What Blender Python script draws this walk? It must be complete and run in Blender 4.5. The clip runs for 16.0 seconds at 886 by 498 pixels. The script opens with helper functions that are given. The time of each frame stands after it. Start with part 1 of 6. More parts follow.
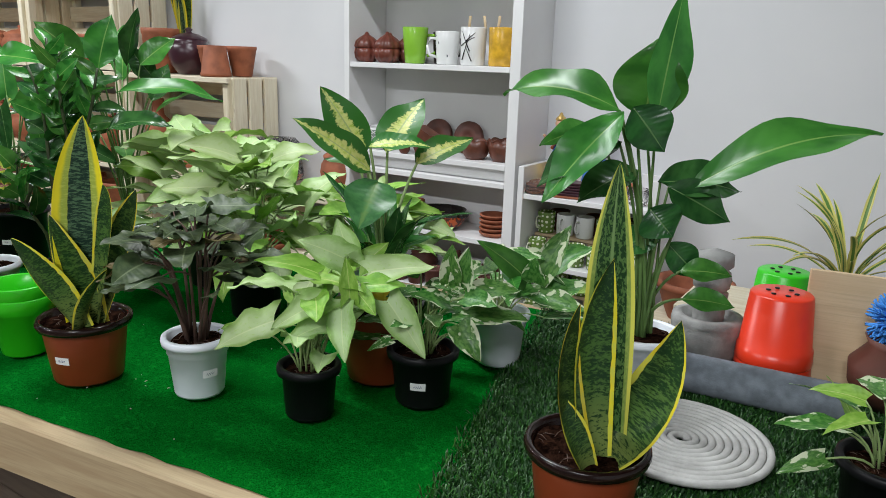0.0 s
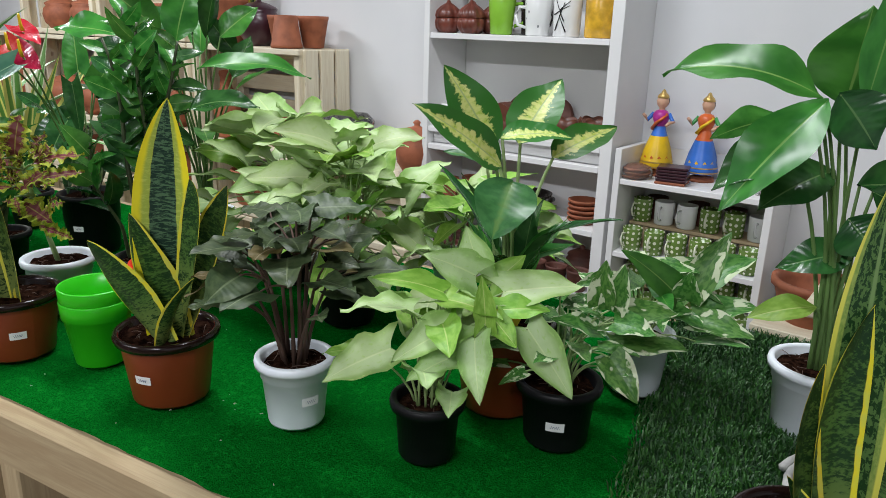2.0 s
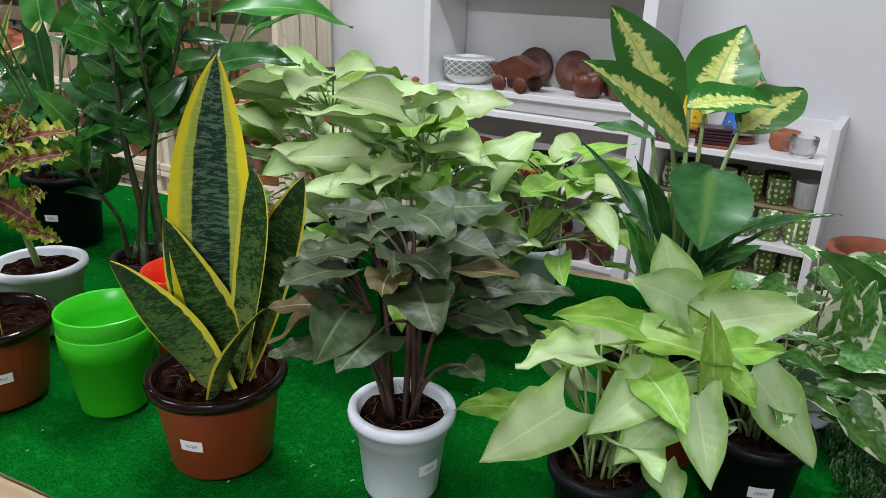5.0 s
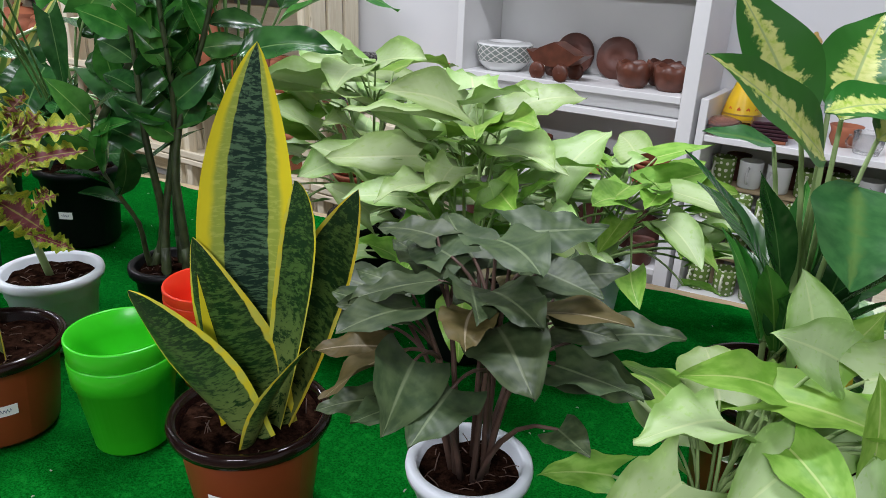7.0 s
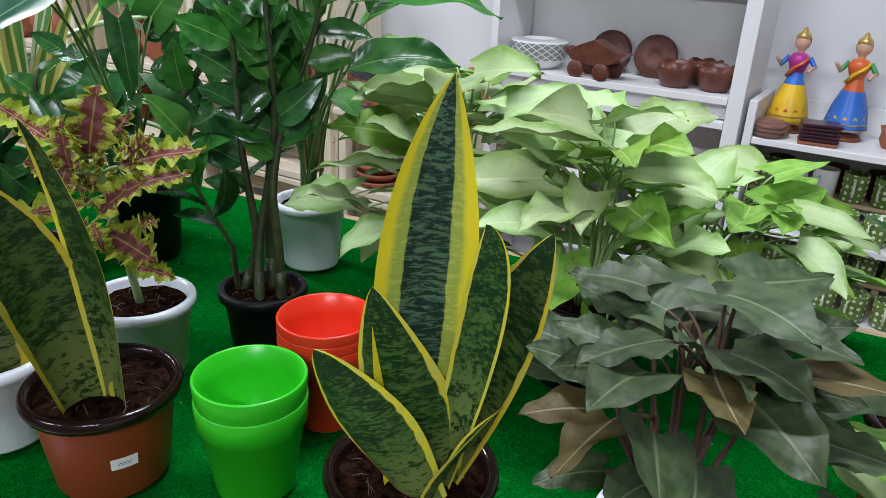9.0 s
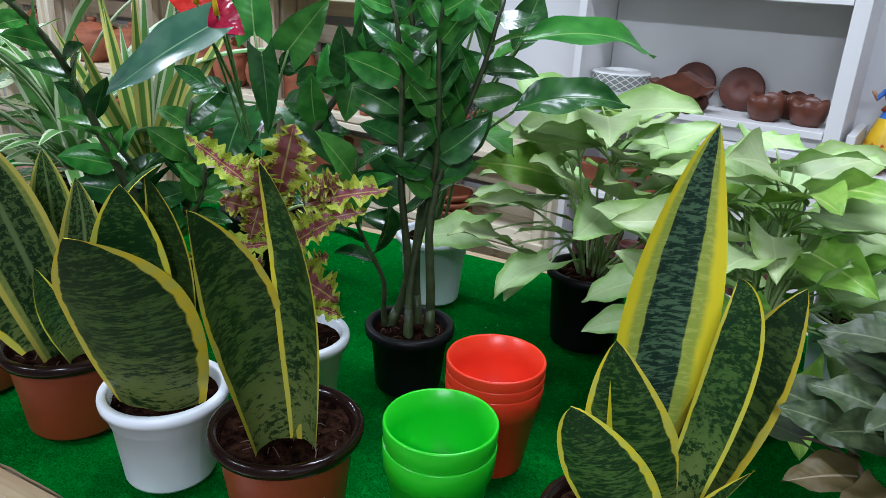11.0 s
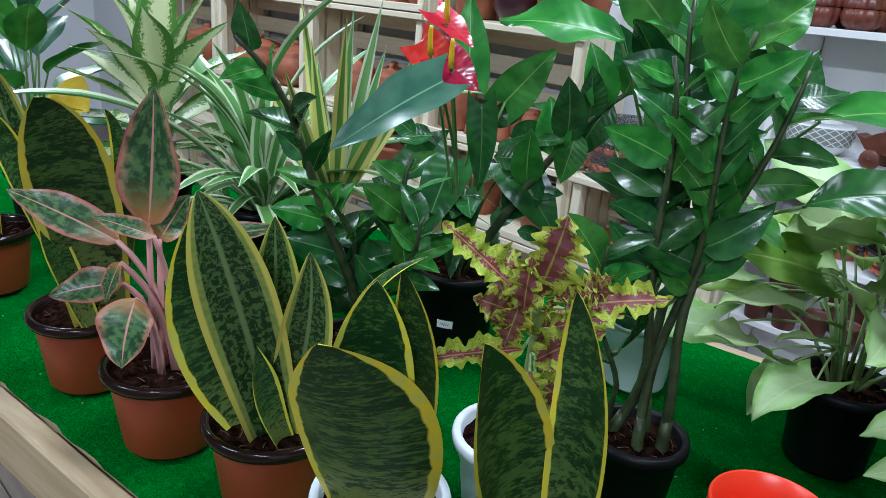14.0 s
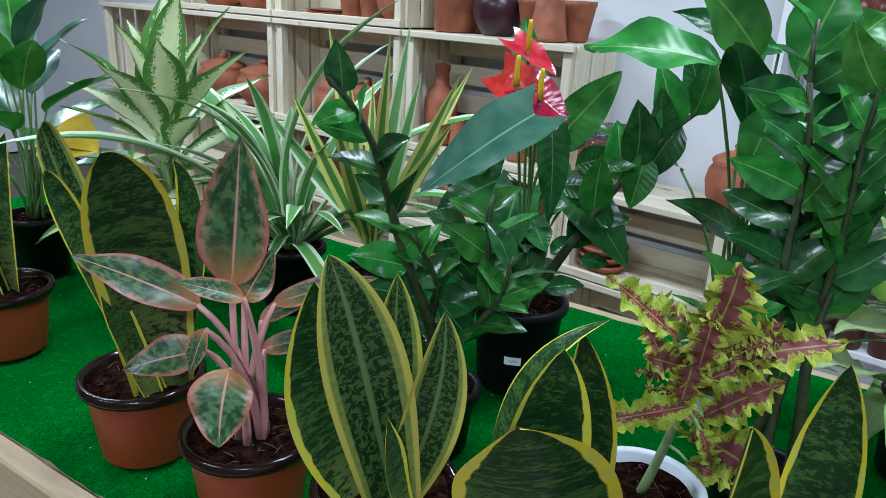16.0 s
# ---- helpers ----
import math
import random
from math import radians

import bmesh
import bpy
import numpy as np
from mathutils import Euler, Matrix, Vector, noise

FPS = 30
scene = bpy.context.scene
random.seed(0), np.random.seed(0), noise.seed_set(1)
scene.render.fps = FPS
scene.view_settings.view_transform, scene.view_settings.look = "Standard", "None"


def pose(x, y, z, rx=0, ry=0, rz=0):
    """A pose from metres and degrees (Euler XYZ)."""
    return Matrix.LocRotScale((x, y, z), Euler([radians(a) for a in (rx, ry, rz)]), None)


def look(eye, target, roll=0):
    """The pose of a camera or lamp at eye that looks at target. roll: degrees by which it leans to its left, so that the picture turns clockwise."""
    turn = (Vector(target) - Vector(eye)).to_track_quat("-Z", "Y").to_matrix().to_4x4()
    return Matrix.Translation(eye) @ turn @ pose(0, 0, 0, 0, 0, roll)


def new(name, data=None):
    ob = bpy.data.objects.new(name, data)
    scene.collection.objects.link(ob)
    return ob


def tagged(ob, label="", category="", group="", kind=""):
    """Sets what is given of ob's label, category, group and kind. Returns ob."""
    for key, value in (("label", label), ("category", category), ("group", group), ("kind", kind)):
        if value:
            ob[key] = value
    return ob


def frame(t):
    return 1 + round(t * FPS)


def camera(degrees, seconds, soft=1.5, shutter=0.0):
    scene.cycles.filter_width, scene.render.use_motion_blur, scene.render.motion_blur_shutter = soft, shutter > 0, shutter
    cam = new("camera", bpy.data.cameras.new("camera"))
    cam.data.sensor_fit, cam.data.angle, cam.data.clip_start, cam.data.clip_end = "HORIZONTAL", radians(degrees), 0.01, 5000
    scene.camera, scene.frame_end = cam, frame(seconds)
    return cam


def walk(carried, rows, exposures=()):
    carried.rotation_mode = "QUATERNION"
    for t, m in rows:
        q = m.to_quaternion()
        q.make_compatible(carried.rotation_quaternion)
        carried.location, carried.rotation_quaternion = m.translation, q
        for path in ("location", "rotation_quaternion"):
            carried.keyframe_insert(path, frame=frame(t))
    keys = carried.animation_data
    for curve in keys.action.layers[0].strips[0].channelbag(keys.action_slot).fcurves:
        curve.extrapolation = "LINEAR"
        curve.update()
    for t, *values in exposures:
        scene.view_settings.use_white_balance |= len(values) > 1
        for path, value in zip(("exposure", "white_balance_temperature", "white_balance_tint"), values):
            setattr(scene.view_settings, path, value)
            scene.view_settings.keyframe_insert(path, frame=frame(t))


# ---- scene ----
cam = camera(62.7, 16.0, soft=0.8)
PATH = [
    (0, (0.388, 1.361, 1.325), (-0.641, 2.999, 0.819), 1.8),
    (0.5, (0.347, 1.342, 1.329), (-0.734, 2.938, 0.796), 2.7),
    (1, (0.294, 1.352, 1.329), (-0.817, 2.93, 0.805), 2.6),
    (1.5, (0.238, 1.394, 1.325), (-0.872, 2.966, 0.779), 2.7),
    (2, (0.186, 1.453, 1.325), (-0.944, 2.997, 0.74), 1.8),
    (2.5, (0.138, 1.503, 1.318), (-0.98, 3.044, 0.704), 3.0),
    (3, (0.073, 1.533, 1.316), (-1.018, 3.095, 0.708), 2.2),
    (3.5, (0.005, 1.556, 1.311), (-1.058, 3.119, 0.657), 2.2),
    (4, (-0.05, 1.564, 1.305), (-1.063, 3.148, 0.623), 1.9),
    (4.5, (-0.103, 1.548, 1.302), (-1.082, 3.146, 0.604), 1.8),
    (4.7, (-0.12, 1.542, 1.299), (-1.101, 3.141, 0.604), 1.9),
    (6.8, (-0.231, 1.614, 1.289), (-1.234, 3.186, 0.566), 2.4),
    (7, (-0.248, 1.618, 1.287), (-1.258, 3.18, 0.55), 2.4),
    (7.5, (-0.279, 1.618, 1.284), (-1.353, 3.116, 0.508), 1.9),
    (8, (-0.329, 1.618, 1.294), (-1.372, 3.157, 0.557), 2.8),
    (8.2, (-0.347, 1.611, 1.299), (-1.36, 3.157, 0.536), 3.0),
    (10.3, (-0.521, 1.555, 1.304), (-1.45, 3.167, 0.57), 2.5),
    (10.5, (-0.532, 1.547, 1.3), (-1.473, 3.158, 0.581), 2.2),
    (11, (-0.558, 1.515, 1.308), (-1.603, 3.066, 0.599), 3.1),
    (11.5, (-0.58, 1.507, 1.311), (-1.677, 3.024, 0.608), 3.7),
    (12, (-0.6, 1.5, 1.312), (-1.77, 2.97, 0.63), 4.1),
    (12.5, (-0.622, 1.498, 1.315), (-1.803, 2.956, 0.621), 3.9),
    (13, (-0.662, 1.506, 1.32), (-1.893, 2.927, 0.64), 3.6),
    (13.5, (-0.7, 1.522, 1.329), (-1.99, 2.888, 0.643), 4.2),
    (14, (-0.744, 1.526, 1.334), (-2.04, 2.887, 0.65), 4.8),
    (14.5, (-0.791, 1.515, 1.34), (-2.048, 2.916, 0.663), 4.4),
    (15, (-0.835, 1.506, 1.338), (-2.089, 2.911, 0.664), 4.9),
    (15.3, (-0.855, 1.488, 1.345), (-2.11, 2.899, 0.686), 4.1),
    (15.5, (-0.873, 1.487, 1.343), (-2.12, 2.908, 0.692), 3.8),
    (16, (-0.902, 1.461, 1.344), (-2.104, 2.919, 0.688), 3.0),
]
walk(cam, [(t, look(eye, target, roll)) for t, eye, target, roll in PATH], [(0, 0.0, 6450, 11), (4.5, -0.05, 6350, 15), (8, 0.0, 6200, 16), (11, 0.0, 5750, 13), (13, 0.05, 5550, 11), (15, 0.03, 5450, 8), (16, 0.0, 5400, 8)])

# ---------------------------------------------------------------- light
T = 0.803           # top of the display table
WALL = 3.93         # face of the back wall
world = bpy.data.worlds.new("room_world")
world.use_nodes = True
world.node_tree.nodes["Background"].inputs[0].default_value = (0.75, 0.82, 0.9, 1)
world.node_tree.nodes["Background"].inputs[1].default_value = 0.004
# Tubes are added out of view; the front pair brightens the pot fronts.
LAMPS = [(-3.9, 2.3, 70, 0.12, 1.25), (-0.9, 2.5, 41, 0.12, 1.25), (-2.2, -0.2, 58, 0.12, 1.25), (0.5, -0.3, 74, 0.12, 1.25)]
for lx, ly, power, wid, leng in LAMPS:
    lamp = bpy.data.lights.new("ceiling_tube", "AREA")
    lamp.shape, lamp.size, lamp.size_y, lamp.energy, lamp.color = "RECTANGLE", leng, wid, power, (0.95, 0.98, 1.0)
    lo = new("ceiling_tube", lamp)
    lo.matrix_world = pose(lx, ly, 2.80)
scene.view_settings.exposure = 0.0


# ---------------------------------------------------------------- helpers for building
def np3(v):
    return np.array(v, dtype=float)


def unit(v):
    v = np3(v)
    return v / max(np.linalg.norm(v), 1e-9)


def part(name, data, material, parent=None, label="", at=None, smooth=True):
    """Links a bmesh or a mesh as one object under a thing."""
    if isinstance(data, bmesh.types.BMesh):
        me = bpy.data.meshes.new(name)
        data.to_mesh(me)
        data.free()
    else:
        me = data
    if material is not None and not me.materials:
        me.materials.append(material)
    if smooth and me.polygons:
        me.polygons.foreach_set("use_smooth", [True] * len(me.polygons))
    ob = new(name, me)
    if parent is not None:
        ob.parent = parent
    if at is not None:
        ob.matrix_basis = at
    if label:
        ob["label"] = label
    return ob


def thing(name, m, label, category, group="", kind=""):
    ob = new(name)
    ob.empty_display_size = 0.05
    ob.matrix_basis = m
    return tagged(ob, label, category, group, kind)


def raw_mesh(name, verts, faces, uvs=None):
    me = bpy.data.meshes.new(name)
    me.from_pydata([tuple(v) for v in verts], [], faces)
    if uvs is not None:
        layer = me.uv_layers.new(name="UVMap")
        idx = np.empty(len(me.loops), dtype=np.int32)
        me.loops.foreach_get("vertex_index", idx)
        layer.data.foreach_set("uv", np.asarray(uvs, dtype=np.float32)[idx].ravel())
    me.update()
    return me


def grid_faces(rows, cols, wrap=False):
    out = []
    span = cols if wrap else cols - 1
    for i in range(rows - 1):
        for j in range(span):
            k = (j + 1) % cols
            out.append((i * cols + j, i * cols + k, (i + 1) * cols + k, (i + 1) * cols + j))
    return out


def lathe(name, prof, seg=36, wob=0.0):
    """A turned shape from (radius, height) pairs, with u round it and v up it."""
    verts, uvs = [], []
    ring = seg + 1
    steps = [0.0] + [math.dist(p, q) for p, q in zip(prof, prof[1:])]
    run = [sum(steps[:i + 1]) / sum(steps) for i in range(len(prof))]
    for i, (r, z) in enumerate(prof):
        for j in range(ring):
            a = 2 * math.pi * (j % seg) / seg
            rr = r * (1 + wob * math.sin(3 * a + i))
            verts.append((rr * math.cos(a), rr * math.sin(a), z))
            uvs.append((j / seg, run[i]))
    return raw_mesh(name, verts, grid_faces(len(prof), ring), uvs)


def tube_data(points, r0, r1, sides=6):
    pts = [np3(p) for p in points]
    verts, faces = [], []
    for i, p in enumerate(pts):
        d = unit(pts[min(i + 1, len(pts) - 1)] - pts[max(i - 1, 0)])
        a = unit(np.cross(d, (0.31, 0.17, 0.93) if abs(d[2]) < 0.9 else (1, 0.2, 0)))
        b = np.cross(d, a)
        r = r0 + (r1 - r0) * i / (len(pts) - 1)
        for k in range(sides):
            w = 2 * math.pi * k / sides
            verts.append(p + r * (math.cos(w) * a + math.sin(w) * b))
    faces = grid_faces(len(pts), sides, True)
    faces.append(tuple(range(sides))[::-1])
    n = (len(pts) - 1) * sides
    faces.append(tuple(range(n, n + sides)))
    return verts, faces


def joined(name, pieces):
    verts, faces = [], []
    for v, f in pieces:
        o = len(verts)
        verts.extend(v)
        faces.extend(tuple(i + o for i in q) for q in f)
    return raw_mesh(name, verts, faces)


def arc(p0, p1, lift, n=7):
    """A curve from p0 to p1 that first climbs: lift is added to its middle."""
    p0, p1 = np3(p0), np3(p1)
    m = (p0 + p1) / 2 + np3(lift)
    return [(1 - s) ** 2 * p0 + 2 * s * (1 - s) * m + s * s * p1 for s in np.linspace(0, 1, n)]


BOXES = {}


def box_mesh(sx, sy, sz, bev=0.003):
    """A board or block with eased edges, centred on its origin."""
    key = (round(sx, 4), round(sy, 4), round(sz, 4), bev)
    if key not in BOXES:
        bm = bmesh.new()
        bmesh.ops.create_cube(bm, size=1)
        bmesh.ops.scale(bm, vec=(sx, sy, sz), verts=bm.verts)
        if bev:
            bmesh.ops.bevel(bm, geom=bm.edges[:], offset=min(bev, sx / 3, sy / 3, sz / 3), segments=1, affect="EDGES")
        me = bpy.data.meshes.new("board")
        bm.to_mesh(me)
        bm.free()
        BOXES[key] = me
    return BOXES[key]


def board(name, size, at, material, parent=None, label="", bev=0.003):
    """Boards lie with their length along local x."""
    me = box_mesh(*size, bev)
    key = (me.name, material.name)
    if me.materials and me.materials[0] != material:
        me2 = BOXES.get(key)
        if me2 is None:
            me2 = me.copy()
            me2.materials.clear()
            BOXES[key] = me2
        me = me2
    return part(name, me, material, parent, label, at, smooth=False)


# ---------------------------------------------------------------- materials
class Mat:
    """A small builder round a node material with one Principled shader."""

    def __init__(self, name, rough=0.5, metal=0.0, spec=0.5):
        self.m = bpy.data.materials.new(name)
        self.m.use_nodes = True
        self.t = self.m.node_tree
        self.p = self.t.nodes["Principled BSDF"]
        self.p.inputs["Roughness"].default_value = rough
        self.p.inputs["Metallic"].default_value = metal
        self.p.inputs["Specular IOR Level"].default_value = spec

    def node(self, kind, **props):
        n = self.t.nodes.new(kind)
        for k, v in props.items():
            if k == "operation":
                n.operation = v
            elif k == "data_type":
                n.data_type = v
            elif k == "blend_type":
                n.blend_type = v
        return n

    def put(self, sock, val):
        if isinstance(val, bpy.types.NodeSocket):
            self.t.links.new(val, sock)
        elif isinstance(val, (tuple, list)) and len(val) == 3 and sock.type == "RGBA":
            sock.default_value = (*val, 1)
        else:
            sock.default_value = val

    def math(self, op, a, b=0.0):
        n = self.node("ShaderNodeMath", operation=op)
        self.put(n.inputs[0], a)
        self.put(n.inputs[1], b)
        return n.outputs[0]

    def ramp(self, x, lo, hi):
        n = self.t.nodes.new("ShaderNodeMapRange")
        n.interpolation_type = "SMOOTHSTEP"
        self.put(n.inputs[0], x)
        n.inputs[1].default_value, n.inputs[2].default_value = lo, hi
        return n.outputs[0]

    def mix(self, f, a, b):
        n = self.node("ShaderNodeMix", data_type="RGBA")
        self.put(n.inputs[0], f)
        self.put(n.inputs[6], a)
        self.put(n.inputs[7], b)
        return n.outputs[2]

    def coords(self, which="Object", scale=(1, 1, 1), shuffle=True):
        if which == "UV":
            c = self.t.nodes.new("ShaderNodeUVMap").outputs[0]
        else:
            c = self.t.nodes.new("ShaderNodeTexCoord").outputs[which]
        mp = self.t.nodes.new("ShaderNodeMapping")
        mp.inputs["Scale"].default_value = scale
        self.t.links.new(c, mp.inputs[0])
        if shuffle:
            info = self.t.nodes.new("ShaderNodeObjectInfo").outputs["Random"]
            far = self.math("MULTIPLY", info, 37.0)
            cx = self.t.nodes.new("ShaderNodeCombineXYZ")
            for i in range(3):
                self.t.links.new(far, cx.inputs[i])
            self.t.links.new(cx.outputs[0], mp.inputs["Location"])
        return mp.outputs[0]

    def noise(self, vec, scale=5.0, detail=3.0, rough=0.5, dist=0.0):
        n = self.t.nodes.new("ShaderNodeTexNoise")
        self.put(n.inputs["Vector"], vec)
        n.inputs["Scale"].default_value, n.inputs["Detail"].default_value = scale, detail
        n.inputs["Roughness"].default_value, n.inputs["Distortion"].default_value = rough, dist
        return n.outputs[0]

    def random(self):
        return self.t.nodes.new("ShaderNodeObjectInfo").outputs["Random"]

    def bump(self, h, strength=0.3, dist=0.002):
        n = self.t.nodes.new("ShaderNodeBump")
        n.inputs["Strength"].default_value, n.inputs["Distance"].default_value = strength, dist
        self.put(n.inputs["Height"], h)
        self.put(self.p.inputs["Normal"], n.outputs[0])

    def done(self, colour):
        self.put(self.p.inputs["Base Color"], colour)
        return self.m


def plain(name, colour, rough=0.5, metal=0.0, var=0.12, scale=14.0, bump=0.0, spec=0.5):
    """A surface of one colour with faint blotches and grain."""
    k = Mat(name, rough, metal, spec)
    vec = k.coords("Object")
    n = k.noise(vec, scale, 4)
    lo = tuple(c * (1 - var) for c in colour)
    hi = tuple(min(1, c * (1 + var)) for c in colour)
    if bump:
        k.bump(k.noise(vec, scale * 12, 3), bump, 0.001)
    return k.done(k.mix(k.ramp(n, 0.3, 0.7), lo, hi))


def wood(name, light, dark, rough=0.6):
    k = Mat(name, rough)
    vec = k.coords("Object", (2.0, 22.0, 22.0))
    g = k.noise(vec, 2.2, 5, 0.6, 0.6)
    fine = k.noise(k.coords("Object", (6, 160, 160)), 2.0, 3)
    knots = k.noise(k.coords("Object", (5, 11, 11)), 1.6, 2)
    c = k.mix(k.ramp(g, 0.32, 0.68), light, dark)
    c = k.mix(k.math("MULTIPLY", k.ramp(fine, 0.45, 0.75), 0.35), c, tuple(x * 0.7 for x in dark))
    c = k.mix(k.math("MULTIPLY", k.ramp(knots, 0.70, 0.76), 0.7), c, (0.22, 0.11, 0.05))
    r = k.math("MULTIPLY", k.random(), 0.25)
    c = k.mix(r, c, tuple(x * 0.75 for x in light))
    k.bump(fine, 0.25, 0.001)
    return k.done(c)


def leaf_mat(name, paint, rough=0.42, spec=0.42, thin=0.14, veins=0.12):
    """paint(k, a, v, n) gives the colour: a is 0 on the midrib and 1 on the margin, v runs from base to tip."""
    k = Mat(name, rough, 0, spec)
    uv = k.t.nodes.new("ShaderNodeUVMap").outputs[0]
    sep = k.t.nodes.new("ShaderNodeSeparateXYZ")
    k.t.links.new(uv, sep.inputs[0])
    u, v = sep.outputs[0], sep.outputs[1]
    a = k.math("MULTIPLY", k.math("ABSOLUTE", k.math("SUBTRACT", u, 0.5)), 2.0)
    k.u = u
    c = paint(k, a, v)
    hue = k.t.nodes.new("ShaderNodeHueSaturation")
    k.put(hue.inputs["Value"], k.math("ADD", k.math("MULTIPLY", k.random(), 0.4), 0.8))
    k.put(hue.inputs["Hue"], k.math("ADD", k.math("MULTIPLY", k.random(), 0.022), 0.489))
    k.put(hue.inputs["Color"], c)
    c = hue.outputs[0]
    # side veins run forward from the midrib
    ph = k.math("MULTIPLY", k.math("SUBTRACT", v, k.math("MULTIPLY", a, 0.16)), 62.0)
    vein = k.math("SINE", ph)
    rib = k.ramp(a, 0.0, 0.09)
    k.bump(k.math("ADD", k.math("MULTIPLY", vein, 0.3), rib), veins, 0.002)
    k.done(c)
    if thin:
        tr = k.t.nodes.new("ShaderNodeBsdfTranslucent")
        k.put(tr.inputs[0], c)
        mx = k.t.nodes.new("ShaderNodeMixShader")
        mx.inputs[0].default_value = thin
        out = k.t.nodes["Material Output"]
        k.t.links.new(k.p.outputs[0], mx.inputs[1])
        k.t.links.new(tr.outputs[0], mx.inputs[2])
        k.t.links.new(mx.outputs[0], out.inputs[0])
    return k.m


def paint_snake(k, a, v):
    fine = k.noise(k.coords("UV", (5, 44, 1)), 1.6, 4, 0.65, 0.3)
    broad = k.noise(k.coords("UV", (1.1, 15, 1)), 1.4, 2, 0.5, 0.4)
    bands = k.math("ADD", k.math("MULTIPLY", fine, 0.68), k.math("MULTIPLY", broad, 0.32))
    bands = k.math("ADD", bands, k.math("MULTIPLY", k.math("SUBTRACT", 0.55, v), 0.10))
    body = k.mix(k.ramp(bands, 0.45, 0.58), (0.010, 0.040, 0.010), (0.064, 0.135, 0.028))
    body = k.mix(k.ramp(v, 0.42, 0.05), body, k.mix(k.ramp(bands, 0.47, 0.53), (0.014, 0.045, 0.010), (0.16, 0.21, 0.055)))
    wob = k.noise(k.coords("UV", (3, 9, 1)), 1.5, 2)
    e = k.math("ADD", a, k.math("MULTIPLY", k.math("SUBTRACT", wob, 0.5), 0.16))
    rim = k.mix(k.ramp(wob, 0.35, 0.65), (0.74, 0.62, 0.03), (0.62, 0.60, 0.08))
    return k.mix(k.ramp(e, 0.80, 0.84), body, rim)


def paint_snake_wide(k, a, v):
    fine = k.noise(k.coords("UV", (3.5, 56, 1)), 1.6, 4, 0.66, 0.5)
    body = k.mix(k.ramp(fine, 0.46, 0.58), (0.010, 0.032, 0.018), (0.08, 0.15, 0.075))
    wob = k.noise(k.coords("UV", (4, 14, 1)), 1.5, 2)
    e = k.math("ADD", a, k.math("MULTIPLY", k.math("SUBTRACT", wob, 0.5), 0.12))
    pale = k.mix(k.ramp(fine, 0.5, 0.6), (0.34, 0.40, 0.06), (0.44, 0.48, 0.09))
    rim = k.mix(k.ramp(e, 0.62, 0.8), pale, (0.74, 0.60, 0.02))
    return k.mix(k.ramp(e, 0.42, 0.46), body, rim)


def paint_snake_silver(k, a, v):
    fine = k.noise(k.coords("UV", (7, 26, 1)), 1.8, 3, 0.65, 0.5)
    body = k.mix(k.ramp(fine, 0.48, 0.54), (0.011, 0.040, 0.010), (0.080, 0.15, 0.042))
    stripe = k.ramp(a, 0.10, 0.04)
    body = k.mix(stripe, body, (0.16, 0.25, 0.09))
    pale = k.mix(k.ramp(fine, 0.4, 0.6), (0.19, 0.28, 0.06), (0.27, 0.34, 0.08))
    return k.mix(k.ramp(a, 0.64, 0.68), body, k.mix(k.ramp(a, 0.8, 0.86), pale, (0.62, 0.58, 0.10)))


def paint_pale(k, a, v):
    n = k.noise(k.coords("UV", (2, 2, 1)), 2.0, 3)
    e = k.math("ADD", a, k.math("MULTIPLY", k.math("SUBTRACT", n, 0.5), 0.7))
    c = k.mix(k.ramp(e, 0.45, 0.95), (0.46, 0.60, 0.29), (0.26, 0.42, 0.11))
    c = k.mix(k.ramp(k.noise(k.coords("UV", (1, 1, 1)), 14, 3), 0.55, 0.75), c, (0.38, 0.57, 0.18))
    return k.mix(k.ramp(a, 0.06, 0.02), c, (0.56, 0.67, 0.34))


def paint_lime(k, a, v):
    n = k.noise(k.coords("UV", (2, 2, 1)), 2.5, 3)
    c = k.mix(k.ramp(n, 0.35, 0.65), (0.18, 0.38, 0.04), (0.28, 0.49, 0.08))
    return k.mix(k.ramp(a, 0.06, 0.02), c, (0.42, 0.56, 0.16))


def paint_dusky(k, a, v):
    n = k.noise(k.coords("UV", (2, 2, 1)), 2.5, 3)
    c = k.mix(k.ramp(n, 0.3, 0.7), (0.032, 0.058, 0.022), (0.074, 0.108, 0.044))
    return k.mix(k.ramp(a, 0.07, 0.02), c, (0.14, 0.18, 0.09))


def paint_bronze(k, a, v):
    n = k.noise(k.coords("UV", (2, 2, 1)), 2.5, 3)
    c = k.mix(k.ramp(n, 0.3, 0.7), (0.085, 0.072, 0.022), (0.13, 0.10, 0.038))
    return k.mix(k.ramp(a, 0.07, 0.02), c, (0.30, 0.25, 0.16))


def paint_dieff(k, a, v):
    n = k.noise(k.coords("UV", (3, 9, 1)), 2.2, 3, 0.6)
    e = k.math("ADD", k.math("ADD", a, k.math("MULTIPLY", k.math("SUBTRACT", n, 0.5), 0.9)), k.math("MULTIPLY", v, 0.32))
    cream = k.mix(k.ramp(n, 0.4, 0.7), (0.68, 0.73, 0.24), (0.42, 0.58, 0.07))
    c = k.mix(k.ramp(e, 0.43, 0.58), cream, (0.032, 0.17, 0.022))
    return k.mix(k.ramp(a, 0.05, 0.02), c, (0.40, 0.52, 0.2))


